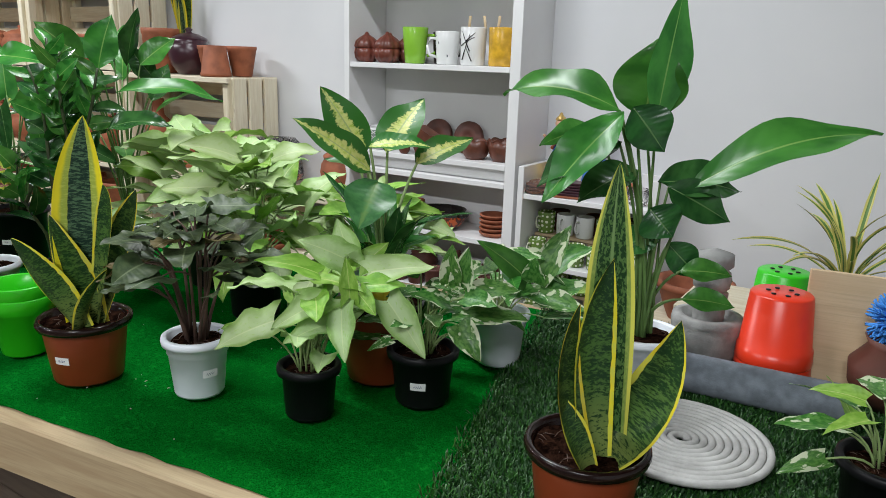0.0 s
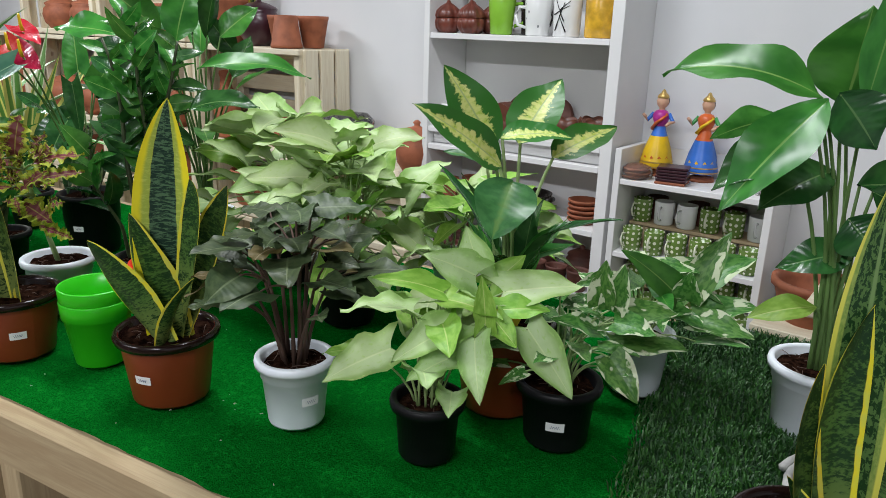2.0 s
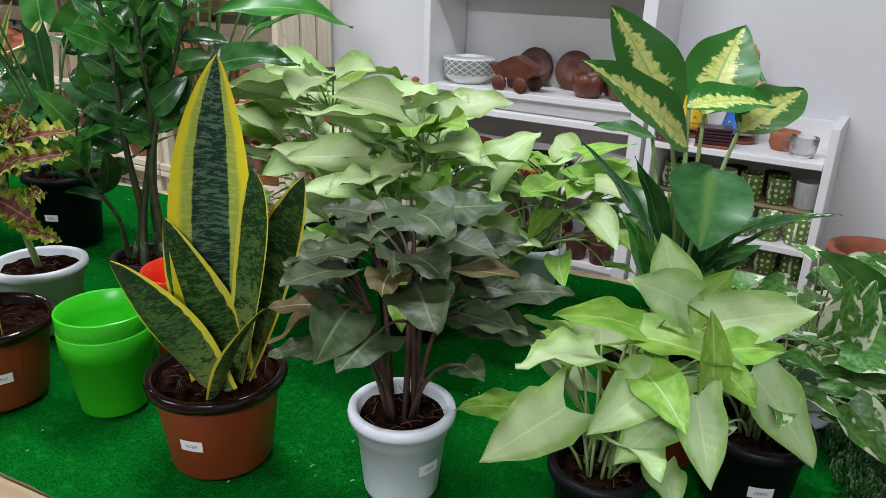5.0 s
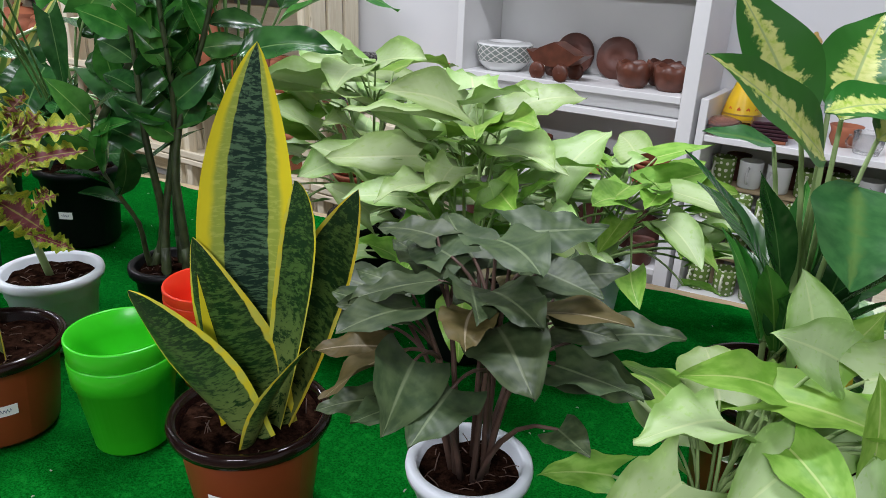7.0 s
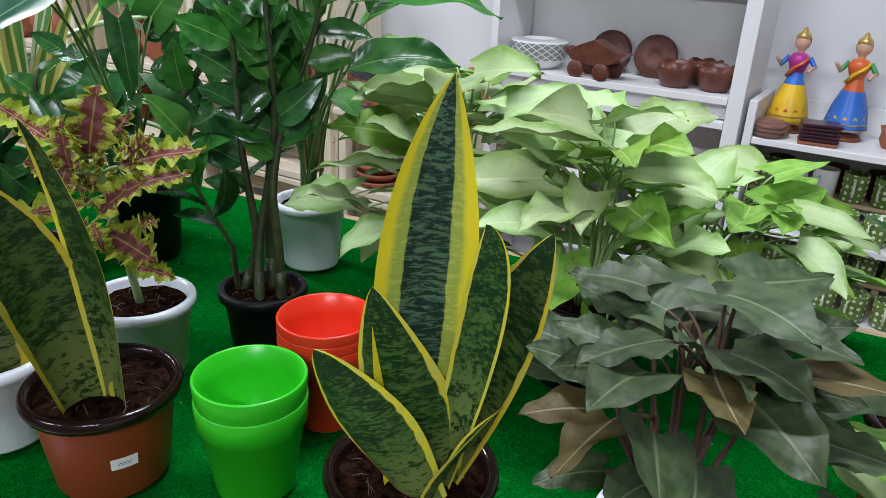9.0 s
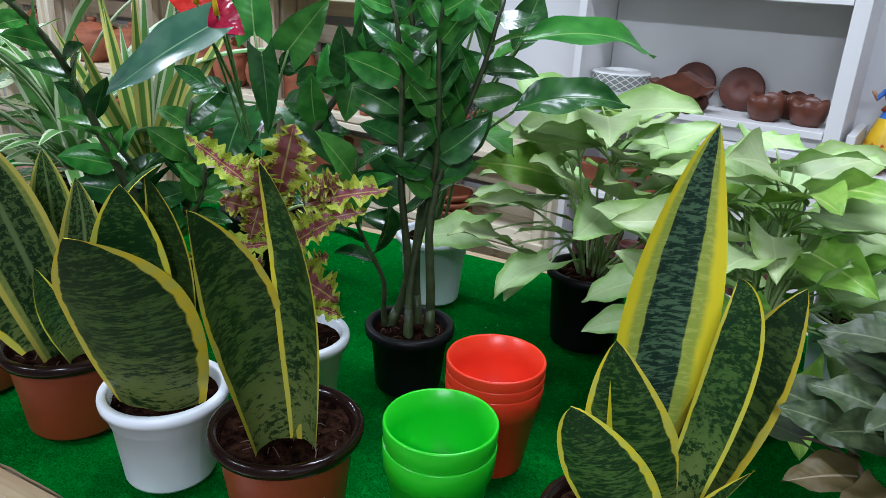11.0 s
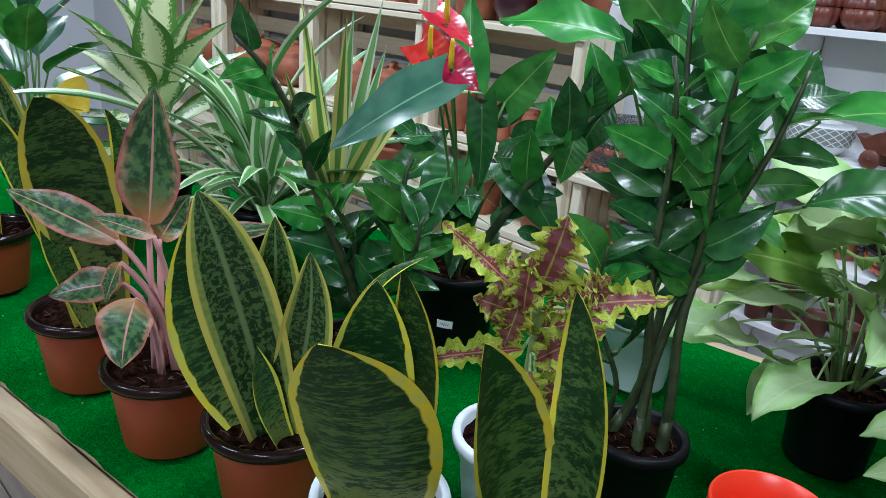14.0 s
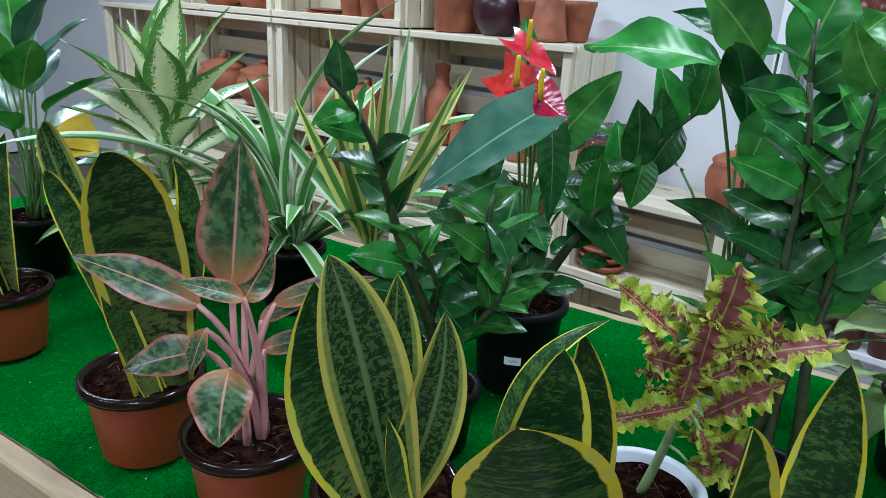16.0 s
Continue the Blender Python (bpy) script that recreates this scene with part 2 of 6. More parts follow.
def paint_camille(k, a, v):
    n = k.noise(k.coords("UV", (9, 18, 1)), 1.8, 3, 0.7)
    e = k.math("ADD", a, k.math("MULTIPLY", k.math("SUBTRACT", n, 0.5), 1.3))
    return k.mix(k.ramp(e, 0.42, 0.66), (0.80, 0.84, 0.50), (0.09, 0.24, 0.04))


def paint_njoy(k, a, v):
    n = k.noise(k.coords("UV", (1.8, 2.4, 1)), 1.4, 3, 0.5, 0.5)
    e = k.math("ADD", n, k.math("MULTIPLY", k.math("SUBTRACT", a, 0.5), 0.2))
    g = k.mix(k.ramp(k.noise(k.coords("UV", (1, 1, 1)), 9, 2), 0.4, 0.6), (0.045, 0.17, 0.025), (0.11, 0.27, 0.055))
    return k.mix(k.ramp(e, 0.56, 0.61), g, (0.62, 0.70, 0.47))


def paint_agl(k, a, v):
    n = k.noise(k.coords("UV", (4, 7, 1)), 1.8, 3, 0.6)
    e = k.math("ADD", a, k.math("MULTIPLY", k.math("SUBTRACT", n, 0.5), 0.8))
    g = k.mix(k.ramp(n, 0.42, 0.6), (0.020, 0.062, 0.022), (0.085, 0.17, 0.055))
    c = k.mix(k.ramp(e, 0.62, 1.05), g, (0.40, 0.21, 0.13))
    c = k.mix(k.ramp(k.math("ADD", v, k.math("MULTIPLY", n, 0.35)), 0.52, 0.12), c, (0.46, 0.20, 0.07))
    c = k.mix(k.ramp(a, 0.90, 0.96), c, (0.44, 0.11, 0.10))
    return k.mix(k.ramp(a, 0.06, 0.02), c, (0.55, 0.27, 0.22))


def paint_coleus(k, a, v):
    n = k.noise(k.coords("UV", (4, 9, 1)), 2.6, 4, 0.65, 0.6)
    e = k.math("ADD", a, k.math("MULTIPLY", k.math("SUBTRACT", n, 0.5), 1.5))
    fine = k.noise(k.coords("UV", (9, 16, 1)), 2.0, 3, 0.6)
    lime = k.mix(k.ramp(fine, 0.35, 0.65), (0.20, 0.30, 0.025), (0.42, 0.42, 0.035))
    dark = k.mix(k.random(), (0.15, 0.055, 0.030), (0.20, 0.030, 0.065))
    c = k.mix(k.ramp(k.math("ADD", e, k.math("MULTIPLY", k.random(), 0.35)), 0.58, 0.70), dark, lime)
    return k.mix(k.ramp(a, 0.06, 0.02), c, (0.30, 0.24, 0.06))


def paint_spider(k, a, v):
    return k.mix(k.ramp(a, 0.56, 0.66), (0.11, 0.27, 0.06), (0.55, 0.63, 0.42))


def paint_spider_yellow(k, a, v):
    return k.mix(k.ramp(a, 0.35, 0.5), (0.10, 0.22, 0.04), (0.62, 0.58, 0.16))


def paint_deep(k, a, v):
    n = k.noise(k.coords("UV", (1, 2, 1)), 2.0, 3)
    c = k.mix(k.ramp(n, 0.3, 0.7), (0.012, 0.064, 0.014), (0.034, 0.128, 0.028))
    return k.mix(k.ramp(a, 0.05, 0.02), c, (0.11, 0.22, 0.07))


def paint_fresh(k, a, v):
    n = k.noise(k.coords("UV", (1, 2, 1)), 2.0, 3)
    c = k.mix(k.ramp(n, 0.3, 0.7), (0.028, 0.150, 0.020), (0.070, 0.27, 0.040))
    return k.mix(k.ramp(a, 0.05, 0.02), c, (0.2, 0.38, 0.09))


def paint_mid(k, a, v):
    n = k.noise(k.coords("UV", (2, 4, 1)), 2.5, 3)
    c = k.mix(k.ramp(n, 0.3, 0.7), (0.030, 0.13, 0.035), (0.06, 0.20, 0.055))
    pale = k.ramp(k.math("ADD", a, k.math("MULTIPLY", n, 0.5)), 0.5, 0.25)
    return k.mix(k.math("MULTIPLY", pale, 0.28), c, (0.30, 0.45, 0.10))


def paint_blue(k, a, v):
    n = k.noise(k.coords("UV", (1, 2, 1)), 2.5, 3)
    c = k.mix(k.ramp(n, 0.3, 0.7), (0.03, 0.10, 0.06), (0.06, 0.15, 0.09))
    return k.mix(k.ramp(a, 0.05, 0.02), c, (0.16, 0.28, 0.16))


def paint_yellow(k, a, v):
    n = k.noise(k.coords("UV", (2, 2, 1)), 2.5, 3)
    return k.mix(k.ramp(n, 0.3, 0.7), (0.70, 0.48, 0.02), (0.74, 0.58, 0.06))


def paint_red(k, a, v):
    n = k.noise(k.coords("UV", (2, 2, 1)), 2.5, 3)
    return k.mix(k.ramp(n, 0.3, 0.7), (0.42, 0.010, 0.022), (0.55, 0.03, 0.045))


L_SNAKE = leaf_mat("snake_leaf", paint_snake, 0.36, 0.24, 0.04, 0.08)
L_SNAKE_W = leaf_mat("snake_leaf_wide_margin", paint_snake_wide, 0.36, 0.24, 0.04, 0.08)
L_SNAKE_S = leaf_mat("snake_leaf_mottled", paint_snake_silver, 0.36, 0.24, 0.04, 0.08)
L_PALE = leaf_mat("arrowhead_leaf_pale", paint_pale, 0.45, 0.40, 0.10)
L_LIME = leaf_mat("arrowhead_leaf_lime", paint_lime, 0.45, 0.4)
L_DUSKY = leaf_mat("arrowhead_leaf_dusky", paint_dusky, 0.45, 0.30, 0.08)
L_BRONZE = leaf_mat("arrowhead_leaf_bronze", paint_bronze, 0.5, 0.22)
L_DIEFF = leaf_mat("dumb_cane_leaf", paint_dieff, 0.4)
L_CAMILLE = leaf_mat("dumb_cane_leaf_speckled", paint_camille, 0.42)
L_NJOY = leaf_mat("marble_pothos_leaf", paint_njoy, 0.4)
L_AGL = leaf_mat("aglaonema_leaf", paint_agl, 0.36)
L_COLEUS = leaf_mat("coleus_leaf", paint_coleus, 0.55, 0.3)
L_SPIDER = leaf_mat("spider_blade", paint_spider, 0.42, 0.45, 0.12, 0.05)
L_SPIDER_Y = leaf_mat("spider_blade_yellow", paint_spider_yellow, 0.42, 0.45, 0.12, 0.05)
L_DEEP = leaf_mat("deep_green_leaf", paint_deep, 0.25, 0.40, 0.05, 0.2)
L_FRESH = leaf_mat("fresh_green_leaf", paint_fresh, 0.3, 0.42, 0.22)
L_ZZ = leaf_mat("zz_leaflet", paint_deep, 0.22, 0.45, 0.03, 0.05)
L_ZZ_NEW = leaf_mat("zz_leaflet_new", paint_fresh, 0.26, 0.42, 0.18, 0.05)
L_BLUE = leaf_mat("blue_green_leaf", paint_blue, 0.33, 0.45, 0.05, 0.06)
L_MID = leaf_mat("mid_green_leaf", paint_mid, 0.36, 0.42, 0.12, 0.06)
L_YELLOW = leaf_mat("yellowed_leaf", paint_yellow, 0.45)
L_RED = leaf_mat("red_spathe", paint_red, 0.18, 0.6, 0.03)

S_GREEN = plain("green_stem", (0.12, 0.22, 0.06), 0.5)
S_PALE = plain("pale_stem", (0.30, 0.42, 0.16), 0.5)
S_BROWN = plain("brown_stem", (0.09, 0.05, 0.035), 0.6)
S_PINK = plain("pink_stem", (0.60, 0.30, 0.28), 0.45)
S_ZZ = plain("dark_zz_stem", (0.042, 0.060, 0.022), 0.45, var=0.4, scale=60)
PINE = wood("pine_wood", (0.80, 0.74, 0.57), (0.70, 0.61, 0.43))
PINE_RAW = wood("rough_pine_wood", (0.50, 0.39, 0.23), (0.38, 0.27, 0.15), 0.7)
PLY = wood("plywood_sheet", (0.66, 0.50, 0.31), (0.60, 0.44, 0.26), 0.6)
FLOOR_WOOD = wood("floor_planks", (0.16, 0.12, 0.09), (0.10, 0.075, 0.055), 0.45)
WHITE = plain("white_paint", (0.80, 0.80, 0.80), 0.42, var=0.03, scale=4, bump=0.05)
BROWN_P = plain("terracotta_plastic", (0.215, 0.038, 0.011), 0.40, var=0.08, bump=0.03)
DARK_RIM = plain("dark_plastic_rim", (0.012, 0.005, 0.004), 0.16, var=0.15, spec=0.35)
WHITE_P = plain("white_plastic", (0.86, 0.91, 0.98), 0.33, var=0.04, bump=0.02)
BLACK_P = plain("black_plastic", (0.006, 0.006, 0.007), 0.45, var=0.2, bump=0.03, spec=0.22)
GREEN_P = plain("bright_green_plastic", (0.035, 0.56, 0.012), 0.30, var=0.04)
RED_P = plain("bright_red_plastic", (0.78, 0.045, 0.015), 0.30, var=0.04)
CLAY = plain("terracotta_clay", (0.31, 0.098, 0.045), 0.7, var=0.22, scale=18, bump=0.2)
CLAY_D = plain("dark_fired_clay", (0.105, 0.036, 0.024), 0.6, var=0.25, scale=18, bump=0.2)
CLAY_BLACK = plain("black_glazed_clay", (0.018, 0.014, 0.013), 0.25, var=0.3)
MAROON = plain("maroon_glaze", (0.045, 0.014, 0.022), 0.3, var=0.2)
PAPER = plain("paper_label", (0.80, 0.80, 0.80), 0.6, var=0.03)
INK = plain("blue_ink", (0.02, 0.03, 0.16), 0.6)
STONE = plain("grey_stone", (0.30, 0.30, 0.29), 0.85, var=0.25, scale=30, bump=0.5)
FELT = plain("grey_felt", (0.19, 0.22, 0.25), 0.95, var=0.25, scale=40, bump=0.6)
ROPE = plain("grey_rope_mat", (0.52, 0.52, 0.50), 0.9, var=0.12, scale=40, bump=0.5)
BLUE_WOOL = plain("blue_wool", (0.06, 0.28, 0.75), 0.9, var=0.2, scale=40, bump=0.6)
TAN = plain("tan_board", (0.55, 0.42, 0.25), 0.6, var=0.1, bump=0.1)
GOLD = plain("gold_paint", (0.62, 0.42, 0.14), 0.3, 0.6)
SKIN = plain("painted_clay", (0.62, 0.36, 0.24), 0.4)
YEL_PAINT = plain("yellow_paint", (0.80, 0.52, 0.015), 0.35)
BLUE_PAINT = plain("blue_paint", (0.04, 0.17, 0.62), 0.35)
ORANGE_PAINT = plain("orange_paint", (0.65, 0.13, 0.03), 0.35)
MUG_GREEN = plain("lime_glaze", (0.24, 0.50, 0.045), 0.2, var=0.06)
MUG_WHITE = plain("white_glaze", (0.76, 0.77, 0.76), 0.2, var=0.03)
MUG_YELLOW = plain("ochre_glaze", (0.62, 0.36, 0.03), 0.25, var=0.25, scale=26)


def soil_material():
    k = Mat("potting_soil", 1.0, 0, 0.0)
    vec = k.coords("Object")
    n = k.noise(vec, 90, 5, 0.7)
    c = k.mix(k.ramp(n, 0.35, 0.7), (0.004, 0.002, 0.0015), (0.035, 0.016, 0.010))
    k.bump(n, 1.0, 0.006)
    return k.done(c)


def carpet_material():
    k = Mat("green_carpet", 1.0, 0, 0.0)
    vec = k.coords("Object", shuffle=False)
    n = k.noise(vec, 420, 3, 0.7)
    b = k.noise(vec, 9, 4, 0.6)
    c = k.mix(k.ramp(n, 0.3, 0.7), (0.0005, 0.068, 0.005), (0.003, 0.21, 0.020))
    c = k.mix(k.math("MULTIPLY", k.ramp(b, 0.4, 0.7), 0.45), c, (0.001, 0.125, 0.011))
    tuft = k.noise(vec, 95, 4, 0.65)
    c = k.mix(k.math("MULTIPLY", k.ramp(tuft, 0.52, 0.70), 0.55), c, (0.008, 0.27, 0.028))
    k.bump(n, 1.0, 0.004)
    return k.done(c)


def wall_material():
    k = Mat("white_wall_paint", 0.6, 0, 0.3)
    vec = k.coords("Object", shuffle=False)
    b = k.noise(vec, 1.4, 4)
    c = k.mix(k.ramp(b, 0.3, 0.7), (0.70, 0.71, 0.73), (0.76, 0.765, 0.775))
    spots = k.noise(vec, 11, 2)
    c = k.mix(k.math("MULTIPLY", k.ramp(spots, 0.74, 0.80), 0.25), c, (0.5, 0.5, 0.5))
    k.bump(k.noise(vec, 60, 4), 0.08, 0.002)
    return k.done(c)


def dots_material():
    k = Mat("green_polka_dot_glaze", 0.22)
    v = k.t.nodes.new("ShaderNodeTexVoronoi")
    k.put(v.inputs["Vector"], k.coords("UV", (11, 11.5, 1), shuffle=False))
    v.inputs["Scale"].default_value = 1.0
    v.inputs["Randomness"].default_value = 0.25
    return k.done(k.mix(k.ramp(v.outputs["Distance"], 0.27, 0.31), (0.70, 0.73, 0.56), (0.13, 0.22, 0.045)))


def spots_material():
    k = Mat("white_glaze_grey_spots", 0.22)
    v = k.t.nodes.new("ShaderNodeTexVoronoi")
    k.put(v.inputs["Vector"], k.coords("UV", (14, 9, 1), shuffle=False))
    v.inputs["Scale"].default_value = 1.0
    return k.done(k.mix(k.ramp(v.outputs["Distance"], 0.13, 0.17), (0.16, 0.17, 0.18), (0.76, 0.77, 0.76)))


SPOTS = spots_material()


def lattice_material():
    k = Mat("grey_lattice_glaze", 0.25)
    uv = k.t.nodes.new("ShaderNodeUVMap").outputs[0]
    sep = k.t.nodes.new("ShaderNodeSeparateXYZ")
    k.t.links.new(uv, sep.inputs[0])
    p = k.math("ABSOLUTE", k.math("SINE", k.math("MULTIPLY", k.math("ADD", sep.outputs[0], k.math("MULTIPLY", sep.outputs[1], 0.14)), 56.5)))
    q = k.math("ABSOLUTE", k.math("SINE", k.math("MULTIPLY", k.math("SUBTRACT", sep.outputs[0], k.math("MULTIPLY", sep.outputs[1], 0.14)), 56.5)))
    line = k.math("MINIMUM", p, q)
    return k.done(k.mix(k.ramp(line, 0.22, 0.32), (0.75, 0.75, 0.72), (0.25, 0.29, 0.27)))


def clear_material():
    k = Mat("clear_plastic_film", 0.08, 0, 0.6)
    k.p.inputs["Transmission Weight"].default_value = 0.95
    k.p.inputs["IOR"].default_value = 1.15
    vec = k.coords("Object")
    k.bump(k.noise(vec, 60, 4, 0.6, 1.0), 0.7, 0.004)
    return k.done((0.95, 0.95, 0.95))


SOIL, CARPET, WALLS, DOTS, LATTICE, CLEAR = soil_material(), carpet_material(), wall_material(), dots_material(), lattice_material(), clear_material()
FLORAL = Mat("floral_orange_glaze", 0.3)
_n = FLORAL.noise(FLORAL.coords("Object"), 60, 2)
FLORAL = FLORAL.done(FLORAL.mix(FLORAL.ramp(_n, 0.5, 0.55), (0.62, 0.13, 0.03), (0.10, 0.03, 0.02)))


# ---------------------------------------------------------------- the room
def slab(name, lo, hi, material, label, category="wall"):
    size = [b - a for a, b in zip(lo, hi)]
    ob = part(name, box_mesh(*size, 0).copy(), material, None, "", pose(*[(a + b) / 2 for a, b in zip(lo, hi)]), smooth=False)
    return tagged(ob, label, category, kind="structure")


# Grey on the unseen south wall and ceiling is set to cut bounced light.
BOUNCE_CUT = plain("bounce_cut_grey", (0.13, 0.13, 0.13), 0.7, var=0.05, scale=2)
slab("wall_north", (-7.2, WALL, 0), (2.4, WALL + 0.15, 2.9), WALLS, "white painted plaster wall behind the shelves")
slab("wall_south", (-7.2, -1.35, 0), (2.4, -1.2, 2.9), BOUNCE_CUT, "unseen wall, plain grey to cut bounced light")
slab("wall_west", (-7.35, -1.35, 0), (-7.2, WALL + 0.15, 2.9), WALLS, "white painted plaster wall")
slab("wall_east", (2.4, -1.35, 0), (2.55, WALL + 0.15, 2.9), WALLS, "white painted plaster wall")
slab("ceiling", (-7.35, -1.35, 2.9), (2.55, WALL + 0.15, 3.0), BOUNCE_CUT, "unseen ceiling, plain grey to cut bounced light", "ceiling")
floor = slab("floor", (-7.2, -1.2, -0.1), (2.4, WALL, -0.012), FLOOR_WOOD, "dark brown plank floor", "floor")
plank = box_mesh(1.19, 0.145, 0.012, 0.002)
for row in range(35):
    for col in range(8):
        px = -7.2 + 0.6 + col * 1.2 - (0.4 if row % 2 else 0)
        if -7.2 < px - 0.6 and px + 0.6 < 2.41 and not (px < -4.9):
            p = part("plank", plank, FLOOR_WOOD, floor, smooth=False)
            p.matrix_parent_inverse = floor.matrix_basis.inverted()
            p.matrix_basis = pose(px, -1.12 + row * 0.147 if row < 35 else 3.94, -0.006)
# Fixtures added above the assumed tubes, none in view.
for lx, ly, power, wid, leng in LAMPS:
    fx = thing("assumed_ceiling_light", pose(lx, ly, 2.9), "assumed white tube light fixture on the ceiling, out of view", "ceiling light", "tube lights")
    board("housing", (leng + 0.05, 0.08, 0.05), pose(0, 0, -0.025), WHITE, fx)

# the display table stands at a slight angle to the wall
FRONT = Matrix.Translation((-0.259, 1.912, 0)) @ Matrix.Rotation(math.atan(0.124), 4, "Z")
S0, S1, DEPTH = -2.6, 1.15, 0.855
table = thing("display_table", FRONT, "long rough pine display table with an edge board", "table")
mid, span = (S0 + S1) / 2, S1 - S0
board("tabletop", (span, DEPTH, 0.03), pose(mid, DEPTH / 2, T - 0.029), PINE_RAW, table)
for k0, k1 in ((S0, -0.76), (-0.755, S1)):
    board("edge_board", (k1 - k0, 0.030, 0.085), pose((k0 + k1) / 2, -0.016, T - 0.048), PINE_RAW, table)
board("edge_board", (span, 0.030, 0.085), pose(mid, DEPTH + 0.016, T - 0.056), PINE_RAW, table)
for s in (S0 + 0.1, -0.72, -0.62, S1 - 0.1):
    for d in (0.03, DEPTH - 0.03):
        board("leg", (T - 0.045, 0.075, 0.045), pose(s, d, (T - 0.045) / 2, 0, 90, 0), PINE_RAW, table)
for s in (-2.0, 0.2):
    board("leg", (T - 0.045, 0.075, 0.045), pose(s, 0.4, (T - 0.045) / 2, 0, 90, 0), PINE_RAW, table)
board("stretcher", (span - 0.1, 0.03, 0.07), pose(mid, DEPTH - 0.08, 0.3), PINE_RAW, table)
tape = part("tape", box_mesh(0.05, 0.034, 0.02, 0.001).copy(), PAPER, table, "white tape over the board joint", pose(-0.77, -0.016, T - 0.006), smooth=False)

# carpet laid over the top, its front edge a little ragged
nx, ny = 160, 34
vv = []
for i in range(ny + 1):
    for j in range(nx + 1):
        s, d = S0 + span * j / nx, 0.004 + (DEPTH - 0.004) * i / ny
        wav = 0.004 * noise.noise((s * 9, d * 9, 0)) if 0 < i < ny else 0
        d2 = d + (0.005 * noise.noise((s * 22, 3, 0)) if i in (0, ny) else 0)
        vv.append((s, d2, T - 0.006 + 0.003 * noise.noise((s * 5, d * 5, 1)) + (-0.004 if i in (0, ny) else 0)))
carpet = part("carpet", raw_mesh("carpet", vv, grid_faces(ny + 1, nx + 1)), CARPET, None, "", FRONT)
tagged(carpet, "bright green short-pile carpet covering the table", "carpet")

# artificial grass mat beside the carpet: many small blades
rng = np.random.RandomState(5)


def in_grass(x, y):
    edge = -0.052 + (y - 2.06) * (-0.160 / 0.65)
    return x > edge


gv, gf = [], []
for _ in range(44000):
    s, d = rng.uniform(0.1, 0.80), rng.uniform(0.02, DEPTH - 0.01)
    w = FRONT @ Vector((s, d, 0))
    if not in_grass(w.x + rng.normal(0, 0.004), w.y):
        continue
    a, h, ln = rng.uniform(0, 6.28), rng.uniform(0.006, 0.014), rng.uniform(0.003, 0.011)
    dx, dy = math.cos(a), math.sin(a)
    b = 0.0011
    o = len(gv)
    z = T + 0.002
    gv += [(w.x - dy * b, w.y + dx * b, z), (w.x + dy * b, w.y - dx * b, z),
           (w.x + dx * ln * 0.5 + dy * b, w.y + dy * ln * 0.5 - dx * b, z + h * 0.75), (w.x + dx * ln * 0.5 - dy * b, w.y + dy * ln * 0.5 + dx * b, z + h * 0.75),
           (w.x + dx * ln, w.y + dy * ln, z + h)]
    gf += [(o, o + 1, o + 2, o + 3), (o + 3, o + 2, o + 4)]


def grass_material():
    k = Mat("artificial_grass", 0.5)
    r = k.t.nodes.new("ShaderNodeNewGeometry").outputs["Random Per Island"]
    return k.done(k.mix(r, (0.006, 0.045, 0.007), (0.034, 0.135, 0.016)))


GRASS = grass_material()
mat_base = thing("grass_mat", Matrix.Identity(4), "dark green artificial grass mat on the table", "mat")
part("grass_pile", raw_mesh("grass_pile", gv, gf), GRASS, mat_base, smooth=False)["kind"] = "stuff"
quad = [FRONT @ Vector(q) for q in ((0.262, 0.012, T + 0.0035), (0.80, 0.012, T + 0.0035), (0.80, DEPTH - 0.005, T + 0.0035), (0.152, DEPTH - 0.005, T + 0.0035))]
MATBACK = plain("grass_backing", (0.010, 0.045, 0.010), 0.9)
part("backing", raw_mesh("backing", quad, [(0, 1, 2, 3)]), MATBACK, mat_base, smooth=False)


# ---------------------------------------------------------------- white racks
def rack_board(thing_ob, name, x0, x1, y0, y1, z0, z1):
    return board(name, (x1 - x0, y1 - y0, z1 - z0), pose((x0 + x1) / 2, (y0 + y1) / 2, (z0 + z1) / 2), WHITE, thing_ob, bev=0.0015)


RY = 3.675
rack = thing("shelf_rack", Matrix.Identity(4), "tall white painted shelf rack against the wall", "shelf")
rack_board(rack, "side_panel", -1.559, -1.534, RY, WALL - 0.002, 0, 1.98)
rack_board(rack, "side_panel", -0.815, -0.774, RY, WALL - 0.002, 0, 1.98)
for z in (1.960, 1.640, 1.303, 0.960, 0.893, 0.672, 0.44, 0.10):
    rack_board(rack, "shelf", -1.532, -0.817, RY + 0.003, WALL - 0.018, z - 0.020, z)
rack_board(rack, "fascia", -1.532, -0.817, RY + 0.04, RY + 0.055, 0.895, 0.938)
rack_board(rack, "back_panel", -1.532, -0.817, WALL - 0.016, WALL - 0.003, 0.02, 1.95)

low = thing("low_shelf", Matrix.Identity(4), "low white painted shelf unit with raised sides", "shelf")
rack_board(low, "side_panel", -0.760, -0.738, RY + 0.0, WALL - 0.002, 0, 0.965)
rack_board(low, "side_panel", -0.282, -0.260, RY + 0.0, WALL - 0.002, 0, 0.965)
for z in (0.868, 0.622, 0.40, 0.16):
    rack_board(low, "shelf", -0.737, -0.283, RY + 0.003, WALL - 0.018, z - 0.018, z)
rack_board(low, "back_panel", -0.737, -0.283, WALL - 0.016, WALL - 0.003, 0.02, 0.95)
